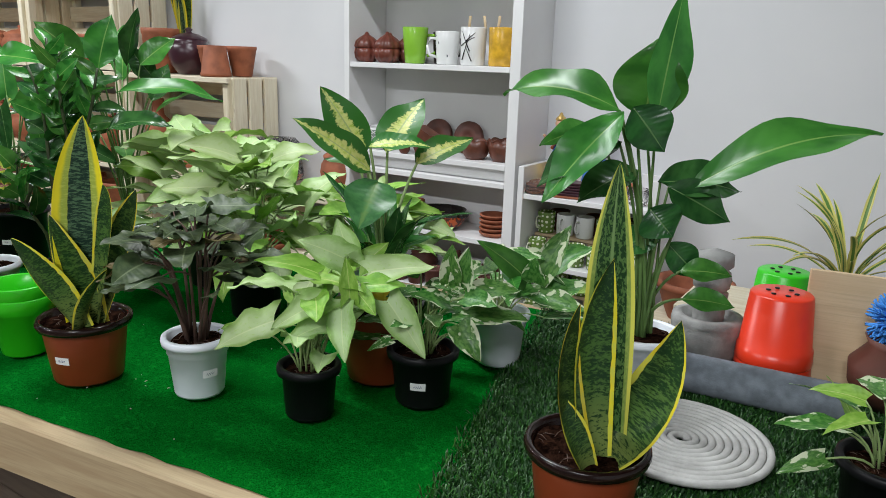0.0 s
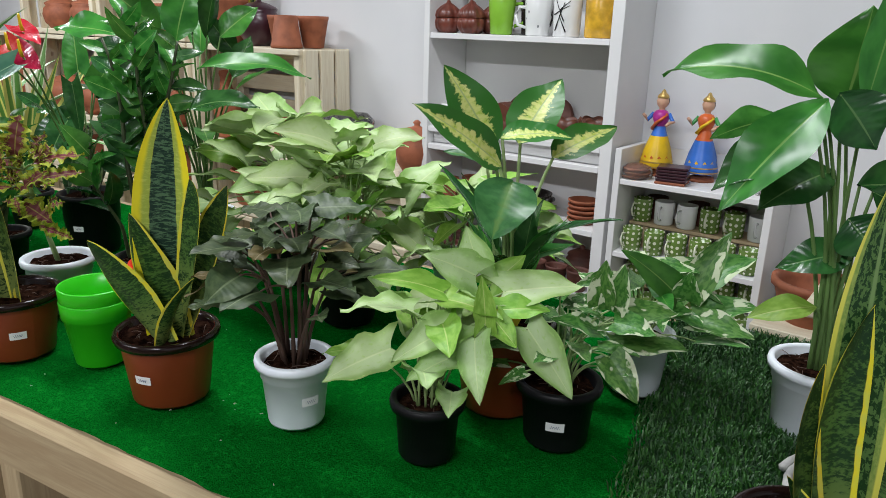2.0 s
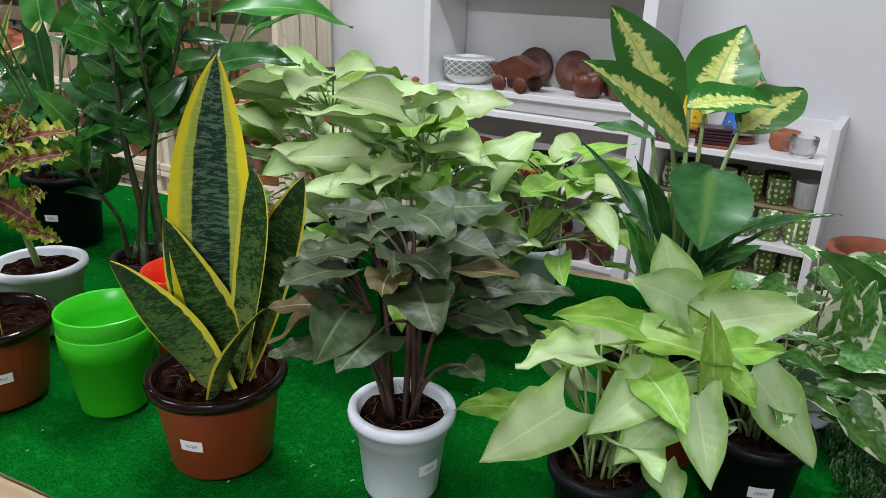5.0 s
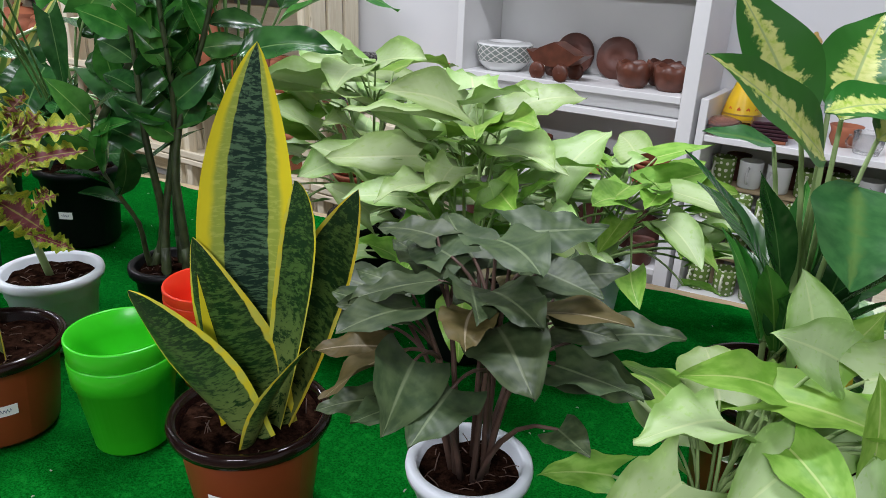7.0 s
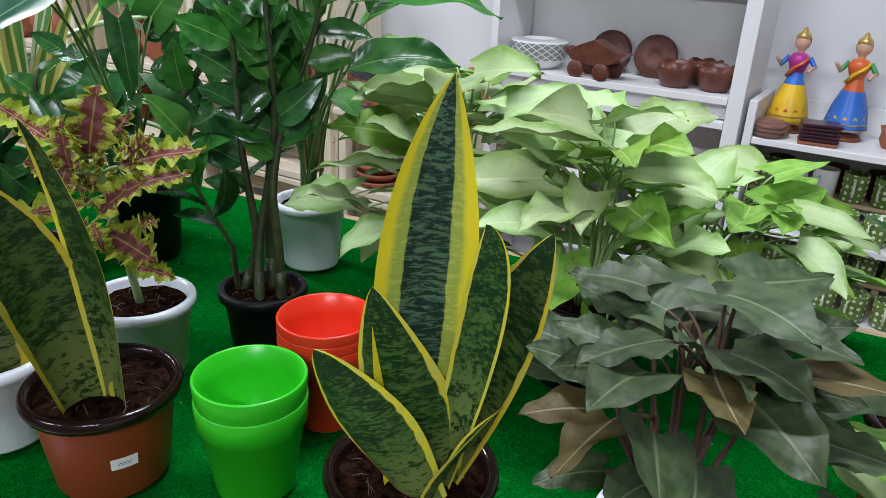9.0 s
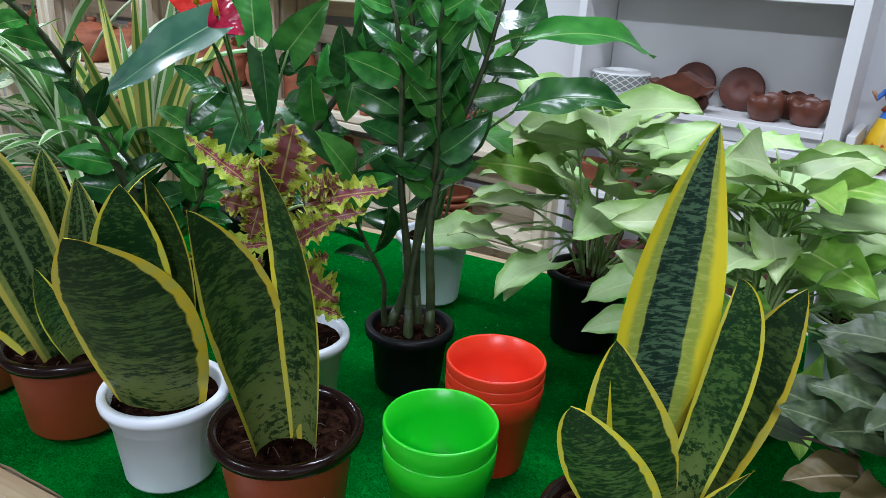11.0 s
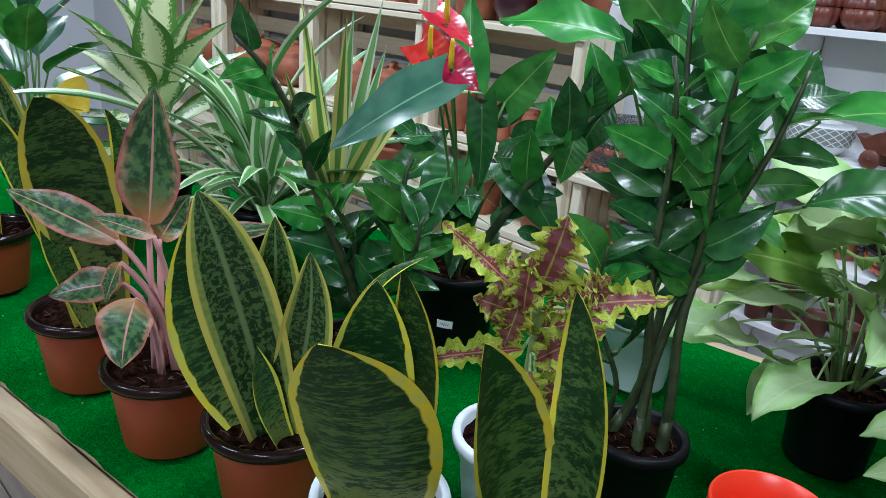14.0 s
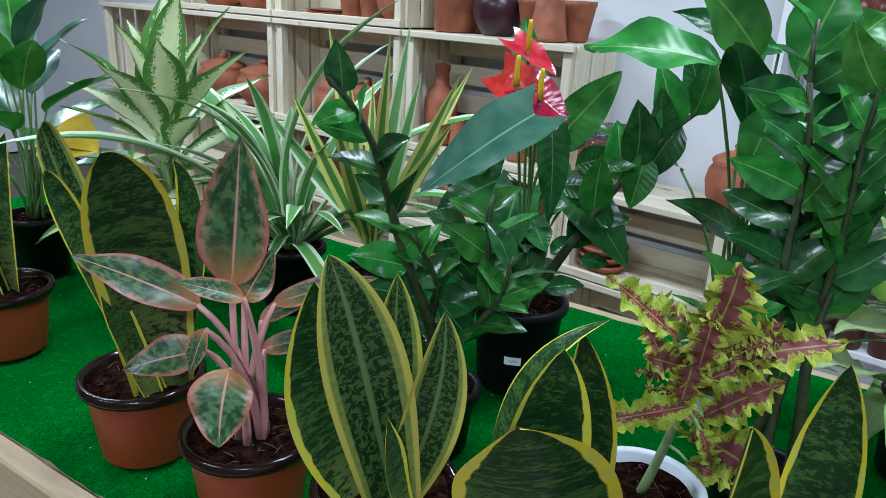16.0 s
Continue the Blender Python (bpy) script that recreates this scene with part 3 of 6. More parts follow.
for z in (0.705, 0.49):
    board("mug_tray", (0.44, 0.13, 0.012), pose(-0.510, 3.84, z), TAN, low)
    for x in (-0.672, -0.512, -0.352):
        board("prop", (0.02, 0.12, z - (0.622 if z > 0.6 else 0.40) - 0.008), pose(x, 3.84, (z + (0.622 if z > 0.6 else 0.40)) / 2 - 0.003), TAN, low)


# ---------------------------------------------------------------- pine crates against the wall
def crate(x0, x1, z0, z1, y0=3.61, y1=3.915):
    c = thing("wooden_crate", pose((x0 + x1) / 2, 0, z0), "open-fronted pine slat crate used as shelving", "crate", "pine crates along the wall")
    w, h, d = x1 - x0, z1 - z0, y1 - y0
    ym = (y0 + y1) / 2
    for sgn in (-1, 1):
        for yy in (y0 + 0.02, y1 - 0.02):
            board("post", (h, 0.04, 0.035), pose(sgn * (w / 2 - 0.034), yy, h / 2, 0, 90, 0), PINE, c)
        n = 3
        for i in range(n):
            board("side_slat", (h - 0.004, 0.016, (d - 0.03) / n - 0.014), pose(sgn * (w / 2 - 0.008), y0 + 0.012 + (i + 0.5) * (d - 0.024) / n, h / 2, 0, 90, 0) @ pose(0, 0, 0, 90, 0, 0), PINE, c)
    n = 4 if h > 0.4 else 3
    for i in range(n):
        board("back_slat", (w - 0.04, 0.014, h / n - 0.035), pose(0, y1 - 0.048, (i + 0.5) * h / n, 0, 0, 0), PINE, c)
    for z in (0.009, h - 0.009):
        for i in range(3):
            board("floor_slat" if z < 0.1 else "top_slat", (w - 0.036, d / 3 - 0.008, 0.016), pose(0, y0 + (i + 0.5) * d / 3, z), PINE, c)
    board("front_rail", (w - 0.004, 0.016, 0.030), pose(0, y0 - 0.009, 0.016), PINE, c)
    board("front_rail", (w - 0.004, 0.016, 0.024), pose(0, y0 - 0.009, h - 0.013), PINE, c)
    return c


CX = (-2.15, -2.93, -3.745, -4.60, -5.40)
for z0, z1 in ((0.0, 0.437), (0.440, 0.752), (0.755, 1.215)):
    for i in range(4):
        crate(CX[i + 1] + 0.003, CX[i] - 0.003, z0, z1)
for i in (1, 2):
    crate(CX[i + 1] + 0.003, CX[i] - 0.003, 1.218, 1.675)
crate(-2.147, -1.56, 0.440, 0.752)
crate(-2.147, -1.56, 0.0, 0.437)


# ---------------------------------------------------------------- leaves
def prof_ovate(v):
    return np.clip(np.sin(np.pi * v ** 0.72), 0, 1) ** 0.85


def prof_lance(v):
    return np.clip(np.sin(np.pi * v ** 0.85), 0, 1) ** 1.05


def prof_strap(v):
    return np.clip((0.6 + 2.0 * v) * (1 - v ** 2), 0, 1.0)


def prof_arrow(v):
    waist = 1 - 0.16 * np.exp(-((v - 0.22) / 0.09) ** 2)
    return np.clip(1.0 - v, 0, 1) ** 0.72 * (0.80 + 0.42 * np.sin(np.pi * v) ** 1.2) * waist


def prof_heart(v):
    return np.clip(1 - v, 0, 1) ** 0.62 * (0.72 + 0.42 * np.sin(np.pi * v))


def prof_coleus(v):
    teeth = 0.86 + 0.52 * np.sign(np.sin(v * 33)) * np.abs(np.sin(v * 33)) ** 0.7 + 0.12 * np.sin(v * 71)
    return np.clip(np.sin(np.pi * v ** 0.8), 0, 1) ** 0.8 * teeth


def leaf_mesh(base, tip, w, face=(0, 0, 1), arch=0.0, prof=prof_ovate, fold=0.18, ripple=0.0, lobe=0.0, nl=12, nw=6, waves=2.5, phase=0.0, twist=0.0, sway=0.0, round_back=0.0):
    base, tip, face = np3(base), np3(tip), unit(face)
    length = np.linalg.norm(tip - base)
    ax = unit(tip - base)
    side0 = unit(np.cross(ax, face))
    up0 = np.cross(side0, ax)
    m = (base + tip) / 2 + up0 * arch * length + side0 * sway * length
    v = np.linspace(0, 1, nl + 1)[:, None]
    c = (1 - v) ** 2 * base + 2 * v * (1 - v) * m + v * v * tip
    t = 2 * (1 - v) * (m - base) + 2 * v * (tip - m)
    t /= np.linalg.norm(t, axis=1)[:, None]
    side = np.cross(t, face)
    side /= np.linalg.norm(side, axis=1)[:, None]
    n = np.cross(side, t)
    if twist:
        ang = twist * v
        side, n = side * np.cos(ang) + n * np.sin(ang), n * np.cos(ang) - side * np.sin(ang)
    half = (w / 2) * prof(v[:, 0])
    verts, uvs = [], []
    for j in range(nw + 1):
        u = -1 + 2 * j / nw
        au = abs(u)
        back = -lobe * length * au ** 1.4 * (1 - v) ** 2.4
        off = fold * half * au ** 1.5 + ripple * w * np.sin(waves * 2 * np.pi * v[:, 0] + phase + (1.3 if u > 0 else 0)) * au ** 1.5 - round_back * half * au ** 2
        verts.append(c + t * back + side * (half * u)[:, None] + n * off[:, None])
        uvs.append(np.stack([np.full(nl + 1, (u + 1) / 2), v[:, 0]], axis=1))
    verts = np.stack(verts, axis=1).reshape(-1, 3)
    uvs = np.stack(uvs, axis=1).reshape(-1, 2)
    return raw_mesh("leaf", verts, grid_faces(nl + 1, nw + 1), uvs)


def leaf_set(n, ratio, prof, fold, ripple, lobe, arches, nl=10, nw=6, seed=1):
    r = random.Random(seed)
    out = []
    for i in range(n):
        out.append(leaf_mesh((0, 0, 0), (0, 1, 0), ratio * r.uniform(0.9, 1.1), (0, 0, 1), r.uniform(*arches), prof, fold * r.uniform(0.5, 1.5), ripple * r.uniform(0.4, 1.3), lobe,
                             nl, nw, r.uniform(1.6, 3.0), r.uniform(0, 6), r.uniform(-0.5, 0.5), r.uniform(-0.08, 0.08)))
    return out


ARROWS = leaf_set(10, 0.78, prof_arrow, 0.20, 0.045, 0.30, (0.03, 0.20), 12, 6, seed=3)
HEARTS = leaf_set(6, 0.66, prof_heart, 0.25, 0.04, 0.18, (0.05, 0.18), seed=4)
OVALS = leaf_set(6, 0.56, prof_ovate, 0.26, 0.02, 0.0, (0.02, 0.16), 8, 4, seed=5)
NJOYS = leaf_set(6, 0.52, prof_heart, 0.30, 0.05, 0.08, (0.05, 0.2), seed=7)
TEETH = leaf_set(8, 0.66, prof_coleus, 0.3, 0.24, 0.0, (-0.1, 0.25), 36, 4, seed=8)
STRAPS = leaf_set(6, 0.055, prof_strap, 0.5, 0.0, 0.0, (0.22, 0.5), 14, 2, seed=9)
WIDES = leaf_set(8, 0.84, prof_heart, 0.16, 0.055, 0.22, (0.02, 0.16), 12, 6, seed=13)
COPIES = {}


def with_mat(me, material):
    key = (me.name, material.name)
    if key not in COPIES:
        c = me.copy()
        c.materials.clear()
        c.materials.append(material)
        COPIES[key] = c
    return COPIES[key]


def put_leaf(parent, shapes, base, direction, face, length, material, r, label="", name="leaf"):
    y = unit(direction)
    x = unit(np.cross(y, unit(face)))
    z = np.cross(x, y)
    m = Matrix(((x[0], y[0], z[0], base[0]), (x[1], y[1], z[1], base[1]), (x[2], y[2], z[2], base[2]), (0, 0, 0, 1))) @ Matrix.Scale(length, 4)
    return part(name, with_mat(r.choice(shapes), material), material, parent, label, m)


# ---------------------------------------------------------------- pots
def pot_profile(rt, rb, h, lip=0.006, lip_h=0.012, wall=0.003, floor_z=0.006):
    s = lip_h / h
    rl = rt - lip
    rim_r = rb + (rl - rb) * (1 - s)
    return [(0, 0.002), (rb * 0.90, 0.002), (rb * 0.95, 0), (rb, 0.004), (rim_r, h - lip_h), (rt, h - lip_h), (rt + 0.001, h - lip_h * 0.5), (rt, h - 0.001), (rt - 0.002, h),
            (rl - wall + 0.002, h), (rl - wall, h - 0.003), (rb - wall, floor_z), (0, floor_z)]


POTS = {}


def soil_mesh(r, seed=0):
    bm = bmesh.new()
    bmesh.ops.create_grid(bm, x_segments=14, y_segments=14, size=1)
    for vtx in bm.verts:
        x, y = vtx.co.x, vtx.co.y
        q = max(abs(x), abs(y)) / max(math.hypot(x, y), 1e-6)
        vtx.co.x, vtx.co.y = x * q * r, y * q * r
        vtx.co.z = 0.004 * noise.noise((vtx.co.x * 60 + seed, vtx.co.y * 60, seed)) + 0.006 * (1 - (x * x + y * y) / 2)
    me = bpy.data.meshes.new("soil")
    bm.to_mesh(me)
    bm.free()
    return me


def add_pot(p, colour, rt, rb, h, label_turn=None, soil_drop=0.014, seed=0):
    style = {"brown": (BROWN_P, "terracotta-brown plastic"), "white": (WHITE_P, "white plastic"), "black": (BLACK_P, "black plastic"), "red": (RED_P, "red plastic"), "grey": (STONE, "grey"), "clay": (CLAY, "clay")}[colour]
    key = (colour, rt, rb, h)
    if key not in POTS:
        if colour == "brown":
            body = lathe("pot", [(0, 0.002), (rb * 0.92, 0.002), (rb * 0.96, 0), (rb, 0.004), (rt - 0.008, h - 0.014)], 44)
            rim = lathe("rim", [(rt - 0.0085, h - 0.0145), (rt - 0.001, h - 0.013), (rt + 0.001, h - 0.007), (rt, h - 0.002), (rt - 0.003, h), (rt - 0.007, h - 0.001), (rt - 0.010, h - 0.006), (rb - 0.002, 0.007), (0, 0.007)], 44)
        else:
            prof = pot_profile(rt, rb, h)
            if colour == "white":
                prof[4:5] = [(rb + (rt - 0.006 - rb) * 0.72, h * 0.72), (rb + (rt - 0.006 - rb) * 0.72 + 0.002, h * 0.725), (rb + (rt - 0.006 - rb) * 0.9, h - 0.012)]
            body, rim = lathe("pot", prof, 44), None
        POTS[key] = (body, rim)
    body, rim = POTS[key]
    part("pot", body, style[0], p, style[1] + " pot")
    if rim:
        part("rim", rim, DARK_RIM, p, "glossy dark brown rim and inside")
    rs = rb + (rt - 0.009 - rb) * (1 - soil_drop / h) - 0.001
    part("soil", soil_mesh(rs, seed), SOIL, p, "dark brown potting soil", pose(0, 0, h - soil_drop))
    r = random.Random(seed + 77)
    if rs > 0.03:
        bits = []
        for _ in range(26):
            a, q = r.uniform(0, 6.28), rs * math.sqrt(r.random()) * 0.9
            c = np3((q * math.cos(a), q * math.sin(a), h - soil_drop + 0.004))
            d = unit((r.uniform(-1, 1), r.uniform(-1, 1), r.uniform(-0.2, 0.4))) * r.uniform(0.003, 0.012)
            bits.append(tube_data([c - d, c + d * 0.2 + np3((0, 0, 0.002)), c + d], 0.0006, 0.0004, 4))
        part("bark_litter", joined("bark_litter", bits), S_BROWN, p)
    if label_turn is not None:
        zc = h * 0.45
        rr = rb + (rt - 0.008 - rb) * zc / (h - 0.013) + 0.0006
        tl = math.atan2(rt - 0.008 - rb, h)
        verts, uvs = [], []
        for i in range(2):
            for j in range(7):
                a = radians(label_turn) + (j - 3) / 3 * 0.012 / rr
                z = zc + (i - 0.5) * 0.0125
                q = rr + (i - 0.5) * 0.0125 * math.tan(tl)
                verts.append((q * math.cos(a), q * math.sin(a), z))
        lab = part("price_label", raw_mesh("price_label", verts, grid_faces(2, 7)), PAPER, p, "small white paper price label")
        vs = []
        for i in range(2):
            for j in range(15):
                aa = radians(label_turn) + (j - 7) / 7 * 0.0062 / rr
                zs = zc + 0.0020 * math.sin(j * 1.9 + seed) + (i - 0.5) * 0.0011
                q = rr + 0.0005 + (zs - zc) * math.tan(tl)
                vs.append((q * math.cos(aa), q * math.sin(aa), zs))
        part("ink_scribble", raw_mesh("ink_scribble", vs, grid_faces(2, 15)), INK, lab, smooth=False)


BROWN = ("brown", 0.072, 0.053, 0.104)
WHITE_S = ("white", 0.053, 0.038, 0.096)
WHITE_L = ("white", 0.063, 0.046, 0.100)
BLACK_S = ("black", 0.056, 0.042, 0.088)
BLACK_M = ("black", 0.062, 0.048, 0.115)


def plant(x, y, pot, label, category, label_turn=None, seed=0, group="potted plants on the table", drop=0.014):
    p = thing("potted_plant", pose(x, y, T + 0.001), label, category, group)
    add_pot(p, *pot, label_turn=label_turn, seed=seed, soil_drop=drop)
    return p


def stems(p, pieces, material, label="", name="stem"):
    for v, f in pieces:
        part(name, raw_mesh(name, v, f), material, p, label)


# ---------------------------------------------------------------- snake plants
def prof_blade(v):
    return (0.70 + 0.36 * np.sin(np.pi * np.clip(v / 1.06, 0, 1))) * np.clip(1 - v ** 3.4, 0, 1) ** 0.8


def blade_mesh(base, mid, tip, w, inward, cup0, cup1, r, nl=28, nw=12):
    """A stiff channelled leaf: its cross-section is an arc that opens from cup0 at the base to cup1 at the tip, hollow towards inward."""
    base, mid, tip = np3(base), np3(mid), np3(tip)
    ctl = 2 * mid - (base + tip) / 2
    v = np.linspace(0, 1, nl + 1)[:, None]
    c = (1 - v) ** 2 * base + 2 * v * (1 - v) * ctl + v * v * tip
    t = 2 * (1 - v) * (ctl - base) + 2 * v * (tip - ctl)
    t /= np.linalg.norm(t, axis=1)[:, None]
    n = unit(inward)[None, :] - t * (t @ unit(inward))[:, None]
    n /= np.linalg.norm(n, axis=1)[:, None]
    side = np.cross(t, n)
    th = cup0 + (cup1 - cup0) * v[:, 0] ** 0.8
    wide = w * prof_blade(v[:, 0])
    rad = wide / th
    ph = r.uniform(0, 6)
    verts, uvs = [], []
    for j in range(nw + 1):
        u = -1 + 2 * j / nw
        a = u * th / 2
        wave = 0.022 * w * np.sin(9 * v[:, 0] + ph + (2.0 if u > 0 else 0)) * abs(u) ** 3
        verts.append(c + side * (rad * np.sin(a))[:, None] + n * (rad * (1 - np.cos(a)) + wave)[:, None])
        uvs.append(np.stack([np.full(nl + 1, (u + 1) / 2), v[:, 0]], axis=1))
    return raw_mesh("leaf", np.stack(verts, axis=1).reshape(-1, 3), grid_faces(nl + 1, nw + 1), np.stack(uvs, axis=1).reshape(-1, 2))


def snake(x, y, pot, leaves, label, turn=None, seed=0):
    """leaves: base, middle, tip, width, material, hollow side, cupping at base and tip."""
    p = plant(x, y, pot, label, "snake plant", turn, seed)
    r = random.Random(seed)
    for b, m, t, w, material, inward, c0, c1 in leaves:
        b = np3(b)
        b[:2] *= min(1.0, 0.045 / max(np.hypot(b[0], b[1]), 1e-6))
        b[2] = pot[3] - 0.016
        part("leaf", blade_mesh(b, m, t, w, inward, c0, c1, r), material, p)
    return p


snake(-0.687, 1.990, BROWN, [
    ((0.001, 0.001, 0.114), (-0.002, 0.011, 0.279), (0.008, 0.024, 0.421), 0.081, L_SNAKE_W, (0.731, -0.666, 0.152), 1.5, 0.3),
((0.024, -0.020, 0.122), (-0.007, -0.054, 0.174), (-0.026, -0.086, 0.243), 0.068, L_SNAKE, (-0.383, 0.790, 0.479), 1.5, 1.1),
    ((0.021, 0.003, 0.115), (-0.003, -0.015, 0.176), (-0.022, -0.028, 0.270), 0.078, L_SNAKE, (-0.335, 0.934, 0.126), 1.6, 1.1),
    ((0.016, 0.012, 0.115), (0.052, 0.037, 0.216), (0.079, 0.057, 0.311), 0.061, L_SNAKE, (0.246, -0.877, 0.412), 1.9, 0.7),
    ((0.022, 0.003, 0.121), (0.047, 0.021, 0.250), (0.038, 0.027, 0.317), 0.039, L_SNAKE, (0.183, -0.958, 0.219), 1.9, 1.0),
    ((0.029, -0.028, 0.110), (0.055, -0.022, 0.148), (0.080, -0.004, 0.195), 0.032, L_SNAKE, (-0.658, -0.031, 0.753), 1.8, 1.4)],
    "snake plant with broad yellow margins in a brown pot", -70, 1)
snake(-0.996, 1.918, BROWN, [
    ((0.029, -0.002, 0.101), (0.039, -0.020, 0.261), (0.043, -0.058, 0.370), 0.048, L_SNAKE, (0.084, -0.988, 0.133), 1.5, 0.9),
    ((0.006, -0.021, 0.104), (0.002, -0.050, 0.232), (0.012, -0.100, 0.337), 0.073, L_SNAKE, (0.924, -0.297, 0.240), 2.0, 1.0)],
    "snake plant with two tall folded leaves in a brown pot", -22, 2)
snake(-1.140, 1.888, WHITE_L, [
    ((0.019, -0.023, 0.100), (0.028, -0.054, 0.198), (0.033, -0.096, 0.294), 0.133, L_SNAKE, (-0.567, 0.821, 0.075), 1.5, 0.9),
    ((-0.012, -0.010, 0.096), (0.011, -0.030, 0.229), (0.028, -0.041, 0.325), 0.077, L_SNAKE, (0.791, -0.595, 0.144), 1.5, 0.8),
    ((-0.003, 0.010, 0.091), (0.026, 0.008, 0.216), (0.027, -0.017, 0.330), 0.059, L_SNAKE, (0.272, -0.938, 0.213), 1.7, 1.0),
    ((-0.030, -0.011, 0.102), (-0.015, -0.038, 0.256), (0.041, -0.005, 0.340), 0.031, L_SNAKE, (0.270, 0.703, -0.658), 1.2, 0.8)],
    "snake plant with one very broad leaf in a white pot", None, 3)
snake(-1.301, 1.880, BROWN, [
    ((0.020, -0.010, 0.090), (0.017, -0.051, 0.255), (0.007, -0.078, 0.353), 0.075, L_SNAKE_S, (0.865, -0.486, 0.120), 1.5, 0.5),
    ((-0.009, -0.007, 0.077), (-0.019, -0.054, 0.205), (-0.017, -0.072, 0.323), 0.083, L_SNAKE, (0.865, -0.486, 0.120), 1.5, 0.7),
    ((0.011, 0.002, 0.089), (0.051, 0.003, 0.206), (0.061, -0.002, 0.300), 0.055, L_SNAKE_S, (0.668, -0.736, 0.114), 1.7, 0.7),
    ((-0.017, 0.012, 0.089), (0.002, 0.001, 0.223), (0.010, -0.005, 0.319), 0.055, L_SNAKE_S, (0.865, -0.486, 0.120), 1.5, 0.7),
    ((0.034, -0.011, 0.097), (0.037, -0.035, 0.157), (0.041, -0.044, 0.211), 0.037, L_SNAKE, (0.937, 0.187, 0.297), 1.9, 1.1)],
    "snake plant with pale mottled leaves in a brown pot", None, 4)
snake(-1.656, 1.827, BROWN, [
    ((0.037, 0.006, 0.133), (0.062, -0.026, 0.296), (0.084, -0.060, 0.388), 0.098, L_SNAKE, (0.911, -0.396, 0.120), 1.3, 0.5),
    ((0.028, -0.002, 0.139), (0.006, -0.061, 0.325), (0.024, -0.085, 0.409), 0.046, L_SNAKE_S, (0.968, 0.230, 0.096), 1.7, 0.9),
    ((0.040, -0.005, 0.144), (0.020, -0.063, 0.286), (0.021, -0.088, 0.362), 0.039, L_SNAKE, (0.968, 0.230, 0.096), 1.7, 0.9),
    ((0.019, 0.030, 0.133), (0.081, 0.031, 0.284), (0.097, 0.005, 0.373), 0.044, L_SNAKE, (0.365, -0.927, 0.085), 1.7, 0.9),
    ((0.047, -0.012, 0.128), (0.044, -0.041, 0.192), (0.044, -0.054, 0.249), 0.037, L_SNAKE, (0.943, 0.141, 0.301), 1.7, 0.9)],
    "snake plant with a dark broad leaf in a brown pot", None, 5)
snake(0.134, 2.089, BROWN, [
    ((0.021, 0.013, 0.089), (0.009, 0.006, 0.268), (0.004, 0.014, 0.422), 0.057, L_SNAKE_S, (0.327, -0.937, 0.126), 1.3, 0.7),
    ((0.014, -0.015, 0.093), (-0.000, -0.012, 0.212), (0.009, 0.006, 0.320), 0.059, L_SNAKE, (0.826, -0.555, 0.101), 1.7, 1.0),
    ((0.012, -0.028, 0.095), (-0.013, -0.044, 0.180), (-0.014, -0.021, 0.271), 0.040, L_SNAKE, (0.864, -0.417, 0.281), 1.8, 1.0),
    ((0.020, -0.011, 0.086), (0.060, 0.026, 0.153), (0.077, 0.049, 0.252), 0.079, L_SNAKE, (-0.321, -0.822, 0.471), 1.8, 0.8),
    ((0.016, -0.037, 0.098), (0.001, -0.047, 0.132), (-0.022, -0.049, 0.179), 0.037, L_SNAKE, (0.823, -0.397, 0.407), 1.8, 1.0)],
    "snake plant in a brown pot on the grass mat", None, 6)


# ---------------------------------------------------------------- arrowhead plants and other bushy ones
def bushy(x, y, pot, shapes, mats, n, radius, low, high, size, label, category, seed, stem_mat=S_PALE, turn=None, tilt=(-0.35, 0.42), lean=(0, 0), droop=0.0, fall=0.8):
    p = plant(x, y, pot, label, category, turn, seed)
    r = random.Random(seed)
    pieces, trunks = [], []
    for i in range(n):
        f = (i + 0.5) / n
        a = i * 2.399 + r.uniform(-0.3, 0.3)
        h = low + (high - low) * (1 - f) ** fall * r.uniform(0.72, 1.1)
        q = radius * math.sqrt(f) * r.uniform(0.75, 1.1) * 0.75
        end = np3((q * math.cos(a) + lean[0], q * math.sin(a) + lean[1], h))
        root = np3((0.014 * math.cos(a), 0.014 * math.sin(a), pot[3] - 0.014))
        if n > 25 and i % 3 and trunks:
            root = min(trunks, key=lambda c: float(np.linalg.norm(c[:2] - end[:2])))
            path = arc(root, end, (0, 0, 0.012), 6)
        else:
            path = arc(root, end, (-end[0] * 0.18, -end[1] * 0.18, h * 0.16), 6)
            trunks.append(np3(path[3]))
        thick = 0.0032 if n > 25 and not i % 3 else 0.0018
        pieces.append(tube_data(path, thick, 0.0012, 5))
        out = np3((math.cos(a), math.sin(a), 0))
        out = unit(out + np3((r.uniform(-.5, .5), r.uniform(-.5, .5), 0)))
        dn = r.uniform(*tilt) * (0.4 + 0.9 * f) + droop * max(0.0, f - 0.35)
        d = out * math.cos(dn) - np3((0, 0, math.sin(dn)))
        face = np3((0.12, -0.25, 1)) + out * 0.3 + np3((r.uniform(-.45, .45), r.uniform(-.45, .45), 0))
        put_leaf(p, shapes, end, d, face, size * r.uniform(0.65, 1.15) * (1.08 - 0.25 * f), r.choices([m for m, _ in mats], [w for _, w in mats])[0], r)
    stems(p, pieces, stem_mat)
    return p


